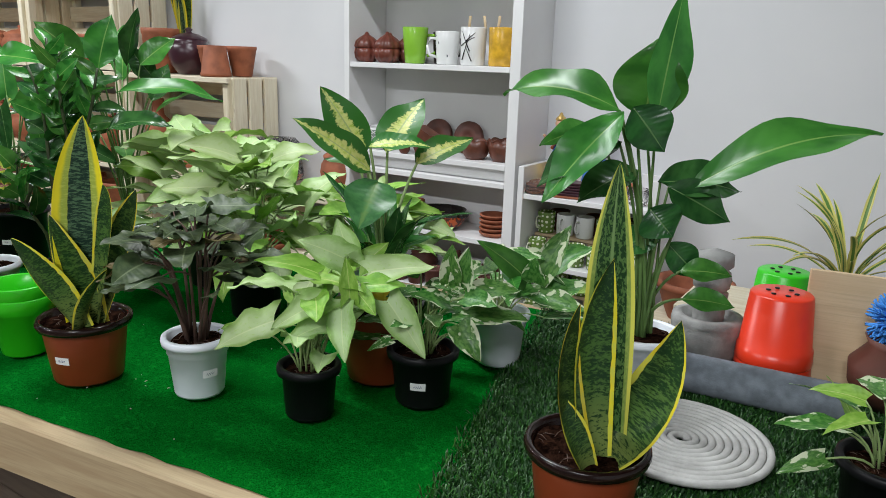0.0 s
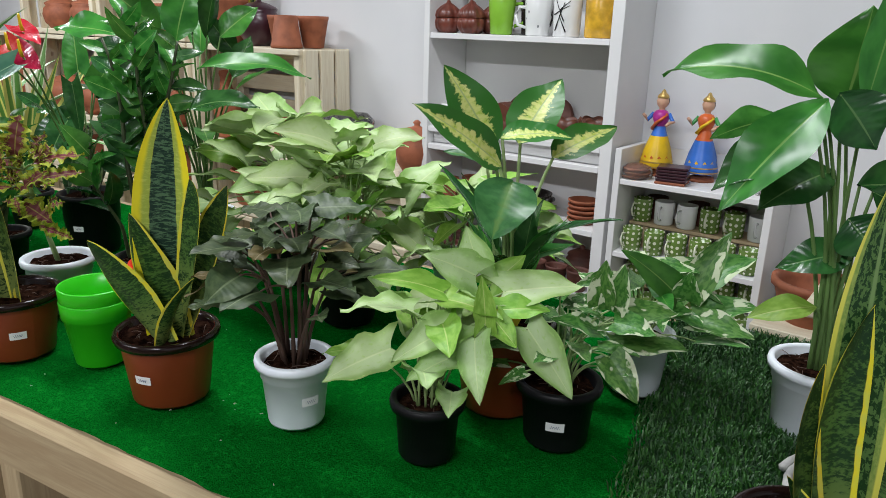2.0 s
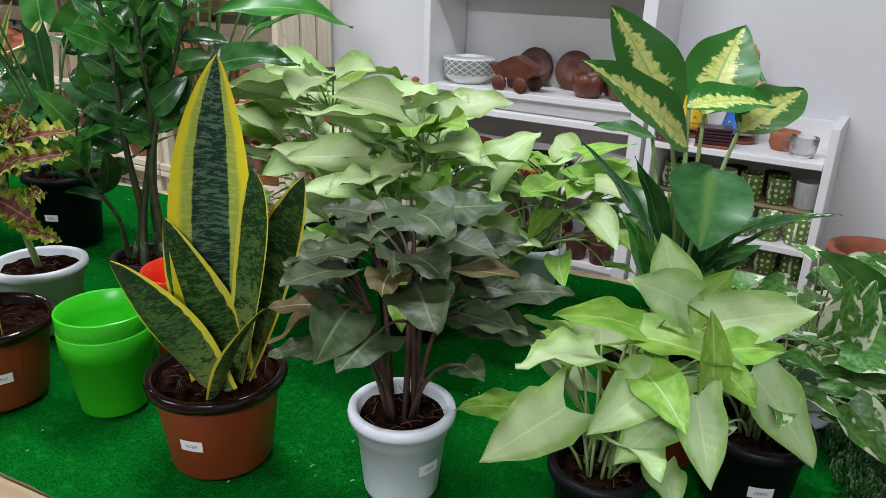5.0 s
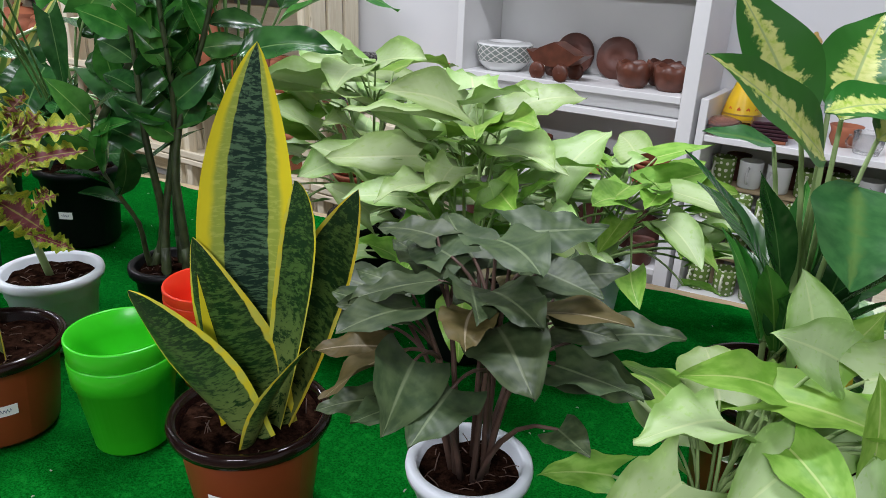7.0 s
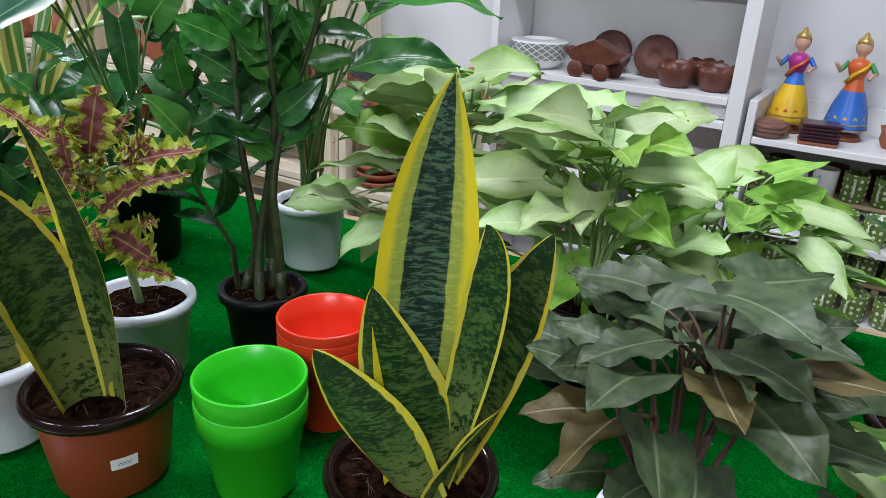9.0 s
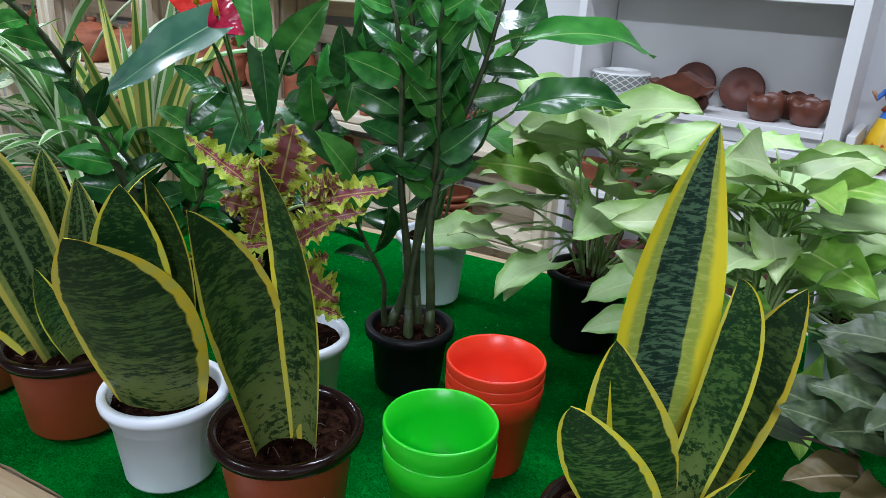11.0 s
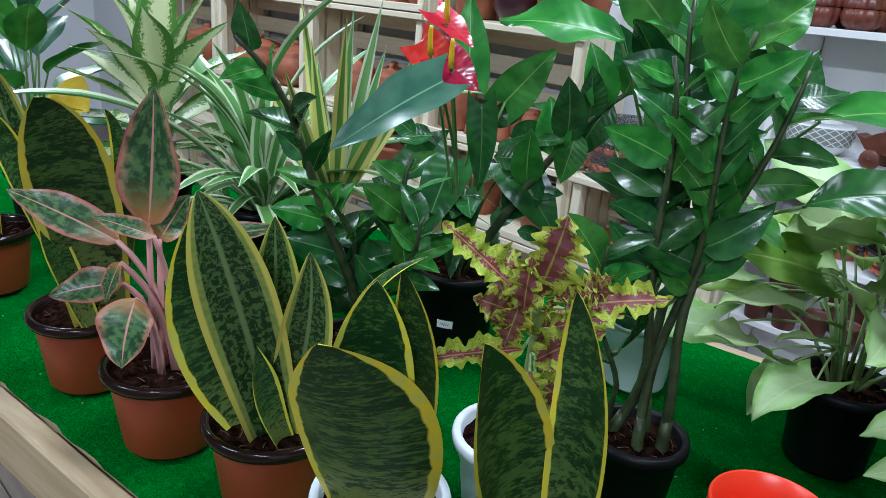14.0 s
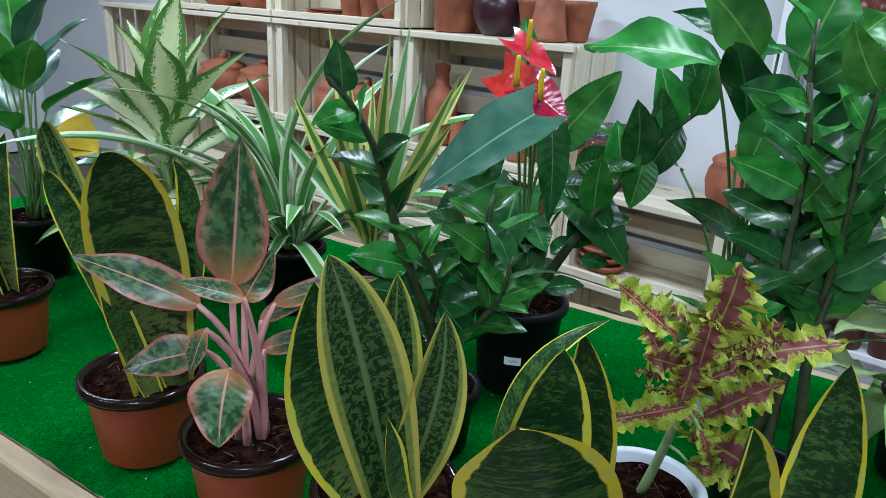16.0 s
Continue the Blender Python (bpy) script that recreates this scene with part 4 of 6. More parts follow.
SF = bushy(-0.306, 2.103, ("black", 0.047, 0.036, 0.080), ARROWS, [(L_PALE, 4), (L_LIME, 2)], 15, 0.11, 0.10, 0.225, 0.085, "pale green arrowhead plant in a black pot", "arrowhead plant", 11)
bushy(-0.496, 2.056, WHITE_S, WIDES, [(L_DUSKY, 5), (L_BRONZE, 1)], 42, 0.135, 0.185, 0.30, 0.074, "dusky dark arrowhead plant in a white pot", "arrowhead plant", 12, S_BROWN, -15, tilt=(-0.3, 0.28), fall=1.0)
bushy(-0.928, 2.450, BLACK_M, ARROWS, [(L_PALE, 5), (L_LIME, 1)], 50, 0.22, 0.14, 0.35, 0.112, "large pale green arrowhead plant in a black pot", "arrowhead plant", 13, tilt=(-0.7, 0.5), droop=0.9, fall=0.9)
bushy(-0.69, 2.36, BLACK_M, ARROWS, [(L_PALE, 5), (L_LIME, 2)], 56, 0.18, 0.13, 0.335, 0.106, "bushy pale arrowhead plant in a black pot", "arrowhead plant", 14, tilt=(-0.9, 0.4), droop=0.7, fall=0.9)
bushy(-0.60, 2.57, WHITE_S, HEARTS, [(L_PALE, 2), (L_LIME, 3)], 52, 0.21, 0.10, 0.25, 0.085, "lime and pale heart-leaved plant in a white pot", "pothos", 15, lean=(0.05, -0.01), tilt=(-0.5, 0.5))
NB = bushy(-0.195, 2.240, BLACK_S, NJOYS, [(L_NJOY, 1)], 18, 0.09, 0.09, 0.20, 0.072, "white and green marbled pothos in a black pot", "pothos", 16, S_PALE, -65)
NW = bushy(-0.170, 2.445, WHITE_S, NJOYS, [(L_NJOY, 5), (L_FRESH, 1)], 22, 0.11, 0.09, 0.20, 0.085, "marbled pothos in a small white pot", "pothos", 17)


# ---------------------------------------------------------------- plants with measured leaves
def petiolate(p, crown, leaves, stem_mat, prof, thick=0.004, r=random.Random(1), lobe=0.0):
    pieces = []
    for b, t, w, face, material, arch, fold, ripple in leaves:
        part("leaf", leaf_mesh(b, t, w, face, arch, prof, fold, ripple, lobe, 16, 8, 2.0, r.uniform(0, 6), 0.0, r.uniform(-0.04, 0.04)), material, p)
        root = np3((crown[0] + r.uniform(-.012, .012), crown[1] + r.uniform(-.012, .012), crown[2]))
        pieces.append(tube_data(arc(root, np3(b) + (np3(t) - np3(b)) * 0.03, (-(b[0] - root[0]) * 0.35, -(b[1] - root[1]) * 0.35, 0.03), 8), thick, thick * 0.6, 6))
    stems(p, pieces, stem_mat)


UPF = (0.15, -0.55, 0.8)
petiolate(SF, (0, 0, 0.085), [
    ((0.052, -0.008, 0.194), (0.012, -0.085, 0.160), 0.066, UPF, L_PALE, 0.10, 0.25, 0.05),
    ((0.057, -0.017, 0.159), (0.037, -0.090, 0.146), 0.052, UPF, L_PALE, 0.12, 0.25, 0.05),
    ((0.075, -0.014, 0.184), (0.103, -0.040, 0.120), 0.050, (0.3, -0.8, 0.5), L_PALE, 0.10, 0.25, 0.05),
    ((0.105, 0.050, 0.185), (0.168, 0.058, 0.108), 0.060, (0.4, -0.7, 0.6), L_PALE, 0.10, 0.25, 0.05),
    ((0.068, 0.055, 0.219), (0.142, 0.120, 0.226), 0.066, UPF, L_PALE, 0.10, 0.25, 0.05),
    ((0.050, 0.020, 0.245), (0.012, -0.032, 0.275), 0.058, (0.3, -0.8, 0.5), L_PALE, 0.10, 0.25, 0.05),
    ((0.033, 0.053, 0.235), (0.013, 0.050, 0.292), 0.056, (0.4, -0.85, 0.3), L_PALE, 0.06, 0.25, 0.05),
    ((0.016, 0.004, 0.220), (-0.032, -0.070, 0.246), 0.046, UPF, L_LIME, 0.12, 0.25, 0.05),
    ((0.084, -0.007, 0.200), (0.073, -0.003, 0.256), 0.032, (0.5, -0.8, 0.3), L_LIME, 0.05, 0.35, 0.03),
    ((0.043, 0.063, 0.219), (0.070, 0.100, 0.256), 0.044, (0.4, -0.8, 0.5), L_LIME, 0.08, 0.25, 0.05),
    ((0.086, 0.008, 0.203), (0.120, 0.005, 0.178), 0.036, UPF, L_LIME, 0.10, 0.25, 0.05),
    ((0.080, 0.028, 0.207), (0.126, 0.066, 0.206), 0.044, UPF, L_LIME, 0.10, 0.25, 0.05)], S_PALE, prof_arrow, 0.0022, random.Random(51), 0.26)
petiolate(NB, (0, 0, 0.085), [
    ((0.047, 0.001, 0.200), (0.052, -0.007, 0.262), 0.040, (0.3, -0.9, 0.3), L_NJOY, 0.05, 0.3, 0.05),
    ((0.058, 0.007, 0.195), (0.068, 0.011, 0.256), 0.042, (0.4, -0.85, 0.3), L_NJOY, 0.05, 0.3, 0.05),
    ((0.055, 0.025, 0.173), (0.110, 0.031, 0.168), 0.044, UPF, L_NJOY, 0.12, 0.3, 0.05),
    ((0.050, 0.045, 0.132), (0.130, 0.100, 0.130), 0.050, UPF, L_NJOY, 0.14, 0.3, 0.05),
    ((0.045, 0.002, 0.165), (0.008, -0.056, 0.190), 0.040, UPF, L_NJOY, 0.12, 0.3, 0.05),
    ((0.070, -0.014, 0.145), (0.116, -0.024, 0.100), 0.048, (0.4, -0.8, 0.5), L_NJOY, 0.10, 0.3, 0.05),
    ((0.055, 0.058, 0.173), (0.108, 0.112, 0.172), 0.046, UPF, L_NJOY, 0.12, 0.3, 0.05)], S_PALE, prof_heart, 0.002, random.Random(52), 0.06)
petiolate(NW, (0, 0, 0.085), [
    ((0.055, -0.010, 0.163), (-0.014, -0.070, 0.234), 0.054, (0.2, -0.8, 0.6), L_FRESH, 0.14, 0.3, 0.05),
    ((0.057, 0.022, 0.155), (0.094, 0.068, 0.252), 0.058, (0.2, -0.9, 0.4), L_NJOY, 0.06, 0.3, 0.05),
    ((0.065, -0.007, 0.160), (0.071, -0.020, 0.208), 0.048, (0.2, -0.9, 0.4), L_NJOY, 0.06, 0.3, 0.05),
    ((0.072, 0.026, 0.130), (0.150, 0.055, 0.152), 0.056, UPF, L_NJOY, 0.14, 0.3, 0.05),
    ((0.075, -0.003, 0.132), (0.160, 0.004, 0.124), 0.052, UPF, L_NJOY, 0.14, 0.3, 0.05),
    ((0.063, -0.007, 0.152), (0.030, -0.046, 0.132), 0.042, UPF, L_NJOY, 0.14, 0.3, 0.05),
    ((0.058, 0.050, 0.163), (0.125, 0.112, 0.208), 0.060, UPF, L_NJOY, 0.14, 0.3, 0.05)], S_PALE, prof_heart, 0.002, random.Random(53), 0.06)

DC = plant(-0.306, 2.276, ("brown", 0.075, 0.055, 0.135), "dumb cane with cream-centred green leaves in a brown pot", "dumb cane", None, 21)
petiolate(DC, (0, 0, 0.12), [
    ((-0.020, -0.018, 0.372), (-0.081, -0.051, 0.474), 0.062, (0.4, -0.8, 0.4), L_DIEFF, 0.05, 0.25, 0.04),
    ((0.004, -0.032, 0.350), (-0.078, -0.117, 0.430), 0.058, (0.3, -0.6, 0.8), L_DIEFF, 0.10, 0.25, 0.04),
    ((0.004, 0.006, 0.375), (0.011, 0.100, 0.456), 0.072, (0.25, -0.85, 0.45), L_DIEFF, 0.05, 0.25, 0.04),
    ((-0.005, -0.028, 0.386), (0.063, 0.045, 0.386), 0.047, (0.1, -0.55, 0.85), L_DIEFF, 0.12, 0.25, 0.04),
    ((0.030, 0.050, 0.356), (0.071, 0.162, 0.391), 0.056, (0.3, -0.55, 0.8), L_DIEFF, 0.12, 0.25, 0.04),
    ((0.030, -0.048, 0.338), (0.044, -0.113, 0.278), 0.078, (0.45, -0.75, 0.5), L_MID, 0.08, 0.25, 0.04),
    ((-0.038, -0.003, 0.349), (-0.093, -0.031, 0.358), 0.029, (0.1, -0.3, 1), L_MID, 0.08, 0.25, 0.04),
    ((0.027, -0.005, 0.211), (0.035, 0.001, 0.293), 0.040, (0.1, -0.9, 0.4), L_DEEP, 0.06, 0.25, 0.04),
    ((0.020, -0.010, 0.218), (0.073, 0.053, 0.241), 0.029, (0.1, -0.4, 1), L_FRESH, 0.10, 0.25, 0.04),
    ((0.019, -0.023, 0.183), (0.050, -0.001, 0.234), 0.036, (0.1, -0.8, 0.5), L_FRESH, 0.10, 0.25, 0.04),
    ((0.028, -0.054, 0.209), (0.051, -0.050, 0.148), 0.046, (0.5, -0.8, 0.3), L_YELLOW, 0.15, 0.25, 0.04)], S_PALE, prof_ovate, 0.0034)

rd = random.Random(71)
low_leaves = []
for i in range(16):
    a, e = i * 2.399, rd.uniform(0.35, 1.25)
    b = np3((0.018 * math.cos(a), 0.018 * math.sin(a), rd.uniform(0.15, 0.24)))
    t = b + rd.uniform(0.10, 0.16) * np3((math.sin(e) * math.cos(a), math.sin(e) * math.sin(a), math.cos(e)))
    low_leaves.append((b, t, 0.034, np3((-math.cos(a) * math.cos(e), -math.sin(a) * math.cos(e), math.sin(e) + 0.3)), L_DEEP if i % 3 else L_FRESH, 0.10, 0.3, 0.04))
petiolate(DC, (0, 0, 0.12), low_leaves, S_GREEN, prof_lance, 0.003)

PL = plant(0.070, 2.490, ("white", 0.066, 0.05, 0.10), "tall peace lily with broad glossy leaves in a pale pot", "peace lily", None, 22)
petiolate(PL, (0, 0, 0.085), [
    ((-0.043, -0.075, 0.455), (-0.238, -0.080, 0.470), 0.082, (0.1, -0.5, 0.8), L_FRESH, 0.26, 0.3, 0.07),
    ((-0.005, -0.027, 0.432), (0.014, -0.015, 0.630), 0.067, (0.7, -0.7, 0.0), L_FRESH, 0.02, 0.25, 0.04),
    ((-0.030, -0.004, 0.440), (-0.017, -0.018, 0.560), 0.112, (0.2, -0.95, 0.15), L_FRESH, 0.05, 0.22, 0.05),
    ((0.049, 0.007, 0.340), (0.284, 0.155, 0.429), 0.094, (0.0, -0.6, 0.8), L_FRESH, 0.26, 0.25, 0.05),
    ((-0.036, -0.082, 0.453), (-0.117, -0.168, 0.322), 0.081, (0.1, -0.5, 0.8), L_FRESH, 0.14, 0.25, 0.04),
    ((-0.029, -0.066, 0.461), (0.018, -0.048, 0.398), 0.075, (0.2, -0.8, 0.5), L_DEEP, 0.12, 0.25, 0.04),
    ((-0.083, -0.052, 0.424), (-0.159, -0.100, 0.395), 0.054, (0.1, -0.5, 0.8), L_FRESH, 0.16, 0.25, 0.04),
    ((-0.039, -0.072, 0.411), (-0.134, -0.155, 0.343), 0.077, (0.0, -0.6, 0.7), L_DEEP, 0.14, 0.25, 0.04),
    ((0.000, 0.000, 0.345), (0.110, 0.075, 0.332), 0.082, (0.1, -0.6, 0.7), L_DEEP, 0.16, 0.25, 0.05),
    ((0.018, -0.012, 0.343), (0.109, 0.021, 0.293), 0.072, (0.1, -0.7, 0.6), L_DEEP, 0.12, 0.25, 0.04),
    ((-0.021, -0.037, 0.367), (-0.090, -0.104, 0.316), 0.072, (-0.1, -0.7, 0.6), L_DEEP, 0.12, 0.25, 0.04),
    ((0.002, -0.034, 0.309), (0.041, -0.034, 0.270), 0.072, (0.1, -0.9, 0.4), L_DEEP, 0.10, 0.25, 0.04),
    ((0.046, 0.005, 0.208), (0.122, 0.029, 0.208), 0.045, (0.0, -0.6, 0.7), L_FRESH, 0.14, 0.25, 0.04),
    ((0.056, -0.000, 0.165), (0.133, 0.025, 0.160), 0.045, (0.0, -0.6, 0.7), L_FRESH, 0.14, 0.25, 0.04),
    ((-0.013, -0.032, 0.187), (-0.088, -0.079, 0.165), 0.041, (0.0, -0.6, 0.7), L_LIME, 0.14, 0.25, 0.04),
    ((0.013, 0.008, 0.258), (-0.069, -0.044, 0.231), 0.054, (0.0, -0.8, 0.6), L_DEEP, 0.12, 0.25, 0.04),
    ((0.021, 0.013, 0.249), (0.071, 0.033, 0.197), 0.054, (0.0, -0.8, 0.6), L_DEEP, 0.12, 0.25, 0.04)], S_GREEN, prof_lance, 0.0035)

AG = plant(-1.469, 1.846, BROWN, "aglaonema with pink-edged leaves and pink stems in a brown pot", "aglaonema", None, 23)
petiolate(AG, (0.005, -0.002, 0.092), [
    ((-0.010, -0.008, 0.260), (0.002, 0.001, 0.411), 0.069, (0.62, -0.75, 0.2), L_AGL, -0.05, 0.25, 0.04),
    ((-0.023, -0.034, 0.244), (-0.113, -0.113, 0.291), 0.045, (0.3, -0.5, 0.8), L_AGL, 0.16, 0.25, 0.04),
    ((0.026, -0.017, 0.262), (-0.013, -0.065, 0.281), 0.025, (0.3, -0.5, 0.8), L_AGL, 0.10, 0.25, 0.04),
    ((-0.001, -0.001, 0.246), (0.006, 0.032, 0.295), 0.039, (0.6, -0.7, 0.4), L_AGL, 0.06, 0.25, 0.04),
    ((0.012, 0.024, 0.240), (0.078, 0.108, 0.265), 0.027, (0.4, -0.6, 0.7), L_AGL, 0.14, 0.25, 0.04),
    ((-0.012, -0.037, 0.201), (-0.065, -0.097, 0.181), 0.042, (0.4, -0.6, 0.7), L_AGL, 0.12, 0.25, 0.04),
    ((0.039, -0.046, 0.205), (0.055, -0.072, 0.139), 0.060, (0.5, -0.7, 0.6), L_AGL, 0.10, 0.25, 0.04),
    ((0.011, 0.010, 0.194), (0.059, 0.065, 0.207), 0.025, (0.4, -0.6, 0.7), L_AGL, 0.12, 0.25, 0.04),
    ((-0.006, 0.021, 0.216), (0.024, 0.074, 0.240), 0.022, (0.4, -0.6, 0.7), L_AGL, 0.12, 0.25, 0.04),
    ((-0.003, -0.043, 0.230), (-0.008, -0.060, 0.185), 0.022, (0.4, -0.7, 0.6), L_AGL, 0.10, 0.25, 0.04)], S_PINK, prof_ovate, 0.005)


def prof_lobed(v):
    return np.clip(np.sin(np.pi * np.clip(v, 0, 1) ** 0.85), 0, 1) ** 0.7 * (0.40 + 0.62 * np.abs(np.sin(3.5 * np.pi * v + 0.4 + 0.5 * np.sin(6 * v))) ** 0.6 + 0.17 * np.sin(64 * v) * v ** 0.5)


COLEUS_LEAVES = [
    ((0.059, -0.075, 0.296), (0.071, -0.065, 0.361), 0.052),
    ((0.077, -0.059, 0.286), (0.136, -0.006, 0.301), 0.041),
    ((0.046, -0.088, 0.300), (0.002, -0.127, 0.348), 0.033),
    ((0.058, -0.090, 0.280), (0.036, -0.123, 0.296), 0.029),
    ((0.062, -0.099, 0.297), (0.062, -0.113, 0.264), 0.029),
    ((0.061, -0.087, 0.250), (0.010, -0.147, 0.238), 0.029),
    ((0.070, -0.079, 0.241), (0.112, -0.055, 0.276), 0.036),
    ((0.072, -0.077, 0.222), (0.120, -0.061, 0.198), 0.048),
    ((0.073, -0.090, 0.236), (0.087, -0.091, 0.209), 0.023),
    ((0.050, -0.057, 0.245), (0.059, -0.022, 0.259), 0.026),
    ((0.033, -0.072, 0.264), (0.008, -0.067, 0.296), 0.026),
    ((0.059, -0.049, 0.257), (0.086, 0.016, 0.263), 0.030),
    ((0.056, -0.051, 0.178), (0.083, -0.013, 0.152), 0.026),
    ((0.065, -0.097, 0.285), (0.072, -0.104, 0.337), 0.030)]


def coleus(x, y):
    p = plant(x, y, WHITE_L, "coleus with maroon and yellow-green lobed leaves in a white pot", "coleus", None, 24)
    r = random.Random(24)
    trunk = arc((0, 0, 0.085), (0.058, -0.068, 0.295), (0.014, -0.012, 0.02), 9)
    stems(p, [tube_data(trunk, 0.005, 0.0035, 6)], S_PALE)
    twigs = []
    for b, t, w in COLEUS_LEAVES:
        b, t = np3(b), np3(t)
        root = min(trunk[2:], key=lambda c: float(np.linalg.norm(c - b)) + 3 * max(0.0, c[2] - b[2]))
        twigs.append(tube_data(arc(root, b, (0, 0, 0.004), 5), 0.002, 0.0014, 5))
        face = np3((0.45, -0.6, 0.6)) + np3((r.uniform(-.3, .3), r.uniform(-.3, .3), r.uniform(-.1, .3)))
        part("leaf", leaf_mesh(b, b + (t - b) * 1.08, w * 1.05, face, r.uniform(0.0, 0.18), prof_lobed, 0.3, 0.13, 0, 64, 8, 4.5, r.uniform(0, 6), r.uniform(-0.4, 0.4)), L_COLEUS, p)
    for i in range(30):
        c = trunk[r.randint(4, 8)]
        a = i * 2.4
        d = np3((math.cos(a), math.sin(a), r.uniform(0.1, 0.9)))
        put_leaf(p, TEETH, c + d * r.uniform(0.01, 0.035), d, np3((0.4, -0.5, 0.8)), r.uniform(0.020, 0.036), L_COLEUS, r)
    stems(p, twigs, S_PALE, name="twig")


coleus(-1.126, 2.056)


def zz(x, y, pot, canes, label, seed, size=0.064, fresh=0.22, turn=None, bare=0.34):
    """canes: root offset, tip, lift, radius."""
    p = plant(x, y, pot, label, "zz plant", turn, seed)
    r = random.Random(seed)
    pieces = []
    for root, tip, lift, rad in canes:
        pts = arc((*root, pot[3] - 0.015), tip, lift, 15)
        wob = r.uniform(0, 6)
        pts = [c + np3((0.008 * math.sin(0.55 * q + wob), 0.008 * math.cos(0.5 * q + wob), 0)) * min(1, q / 4) for q, c in enumerate(pts)]
        bulb = pts[0] + np3((0, 0, 0.004))
        pieces.append(tube_data([bulb - np3((0, 0, 0.01)), bulb, bulb + (pts[1] - pts[0]) * 0.5, bulb + (pts[1] - pts[0]) * 1.1], rad * 1.3, rad * 0.95, 8))
        pieces.append(tube_data(pts, rad, rad * 0.35, 8))
        n = int(np.linalg.norm(np3(tip)) / 0.031)
        for i in range(n):
            s = bare + (1 - bare) * i / n
            k = s * 14
            i0 = min(int(k), 13)
            c = pts[i0] + (pts[i0 + 1] - pts[i0]) * (k - i0)
            d = unit(pts[i0 + 1] - pts[i0])
            side = unit(np.cross(d, unit((0.5, -0.8, 0.25))))
            sg = 1 if i % 2 else -1
            out = unit(side * sg + d * r.uniform(0.2, 1.3) + np3((r.uniform(-.5, .5), r.uniform(-.5, .5), r.uniform(-.1, .3))))
            face = np3((0.35, -0.5, 0.55)) + np3((r.uniform(-1, 1), r.uniform(-.9, .9), r.uniform(-.4, .9)))
            put_leaf(p, OVALS, c, out, face, size * r.uniform(0.75, 1.2) * (1 - 0.30 * (s - 0.3)), L_ZZ_NEW if r.random() < fresh + 0.4 * s else L_ZZ, r)
    stems(p, pieces, S_ZZ, "dark mottled stem", "cane")
    return p


zz(-1.052, 2.182, BLACK_S, [
    ((-0.026, -0.008), (-0.029, -0.036, 0.485), (0.045, 0.036, -0.045), 0.0065),
    ((0.028, 0.004), (0.065, 0.065, 0.482), (-0.031, -0.027, 0.045), 0.0065),
    ((-0.004, 0.022), (-0.031, 0.026, 0.537), (-0.002, 0.012, 0.023), 0.0065),
    ((0.010, -0.016), (0.041, 0.008, 0.512), (-0.026, 0.023, 0.012), 0.006),
    ((-0.030, -0.012), (-0.040, -0.071, 0.304), (0.015, -0.013, 0.019), 0.004)],
    "tall zz plant with thick mottled stems in a black pot", 31, 0.074, 0.3, None, 0.40)
zz(-1.410, 2.078, BLACK_S, [((0, 0), (-0.017, -0.170, 0.466), (0.0, 0.06, 0.04), 0.008), ((0.01, 0), (0.05, 0.04, 0.33), (0.01, 0, 0.03), 0.007), ((-0.01, 0.01), (0.02, -0.06, 0.30), (0, 0, 0.03), 0.006), ((0.01, -0.01), (0.09, 0.03, 0.27), (0, 0, 0.03), 0.006)],
    "young zz plant with bright new leaves in a black pot", 32, 0.066, 0.30, None, 0.2)


def strap_plant(x, y, pot, n, length, label, seed, material, wide=1.0, spread=(0.35, 1.7)):
    p = plant(x, y, pot, label, "spider plant", None, seed)
    r = random.Random(seed)
    for i in range(n):
        a = i * 2.399 + r.uniform(-.9, .9)
        e = r.uniform(*spread)
        d = np3((math.cos(a) * math.sin(e), math.sin(a) * math.sin(e), math.cos(e)))
        face = np3((-math.cos(a) * math.cos(e), -math.sin(a) * math.cos(e), math.sin(e)))
        ob = put_leaf(p, STRAPS, (0.01 * math.cos(a), 0.01 * math.sin(a), pot[3] - 0.012), d, face, length * r.uniform(0.5, 1.15), material, r, name="blade")
        ob.matrix_basis = ob.matrix_basis @ Matrix.Diagonal((wide, 1, 1, 1))
    return p


strap_plant(-1.88, 2.225, BLACK_M, 42, 0.43, "spider plant with white-edged arching blades in a black pot", 41, L_SPIDER, 1.6, (0.2, 1.75))
DR = plant(-1.745, 2.29, BLACK_S, "upright dracaena with yellow-green striped leaves in a black pot", "dracaena", None, 42)
rr = random.Random(42)
for i in range(14):
    a, e = i * 2.4, 0.08 + 0.035 * i
    part("leaf", leaf_mesh((0, 0, 0.09 + 0.004 * i), (0.42 * math.sin(e) * math.cos(a), 0.42 * math.sin(e) * math.sin(a), 0.09 + 0.42 * math.cos(e) * rr.uniform(0.75, 1.05)), 0.026, (0.6, -0.75, 0.1), 0.03, prof_lance, 0.4, 0.0, 0, 14, 4), L_SPIDER_Y if i % 3 else L_SPIDER, DR)

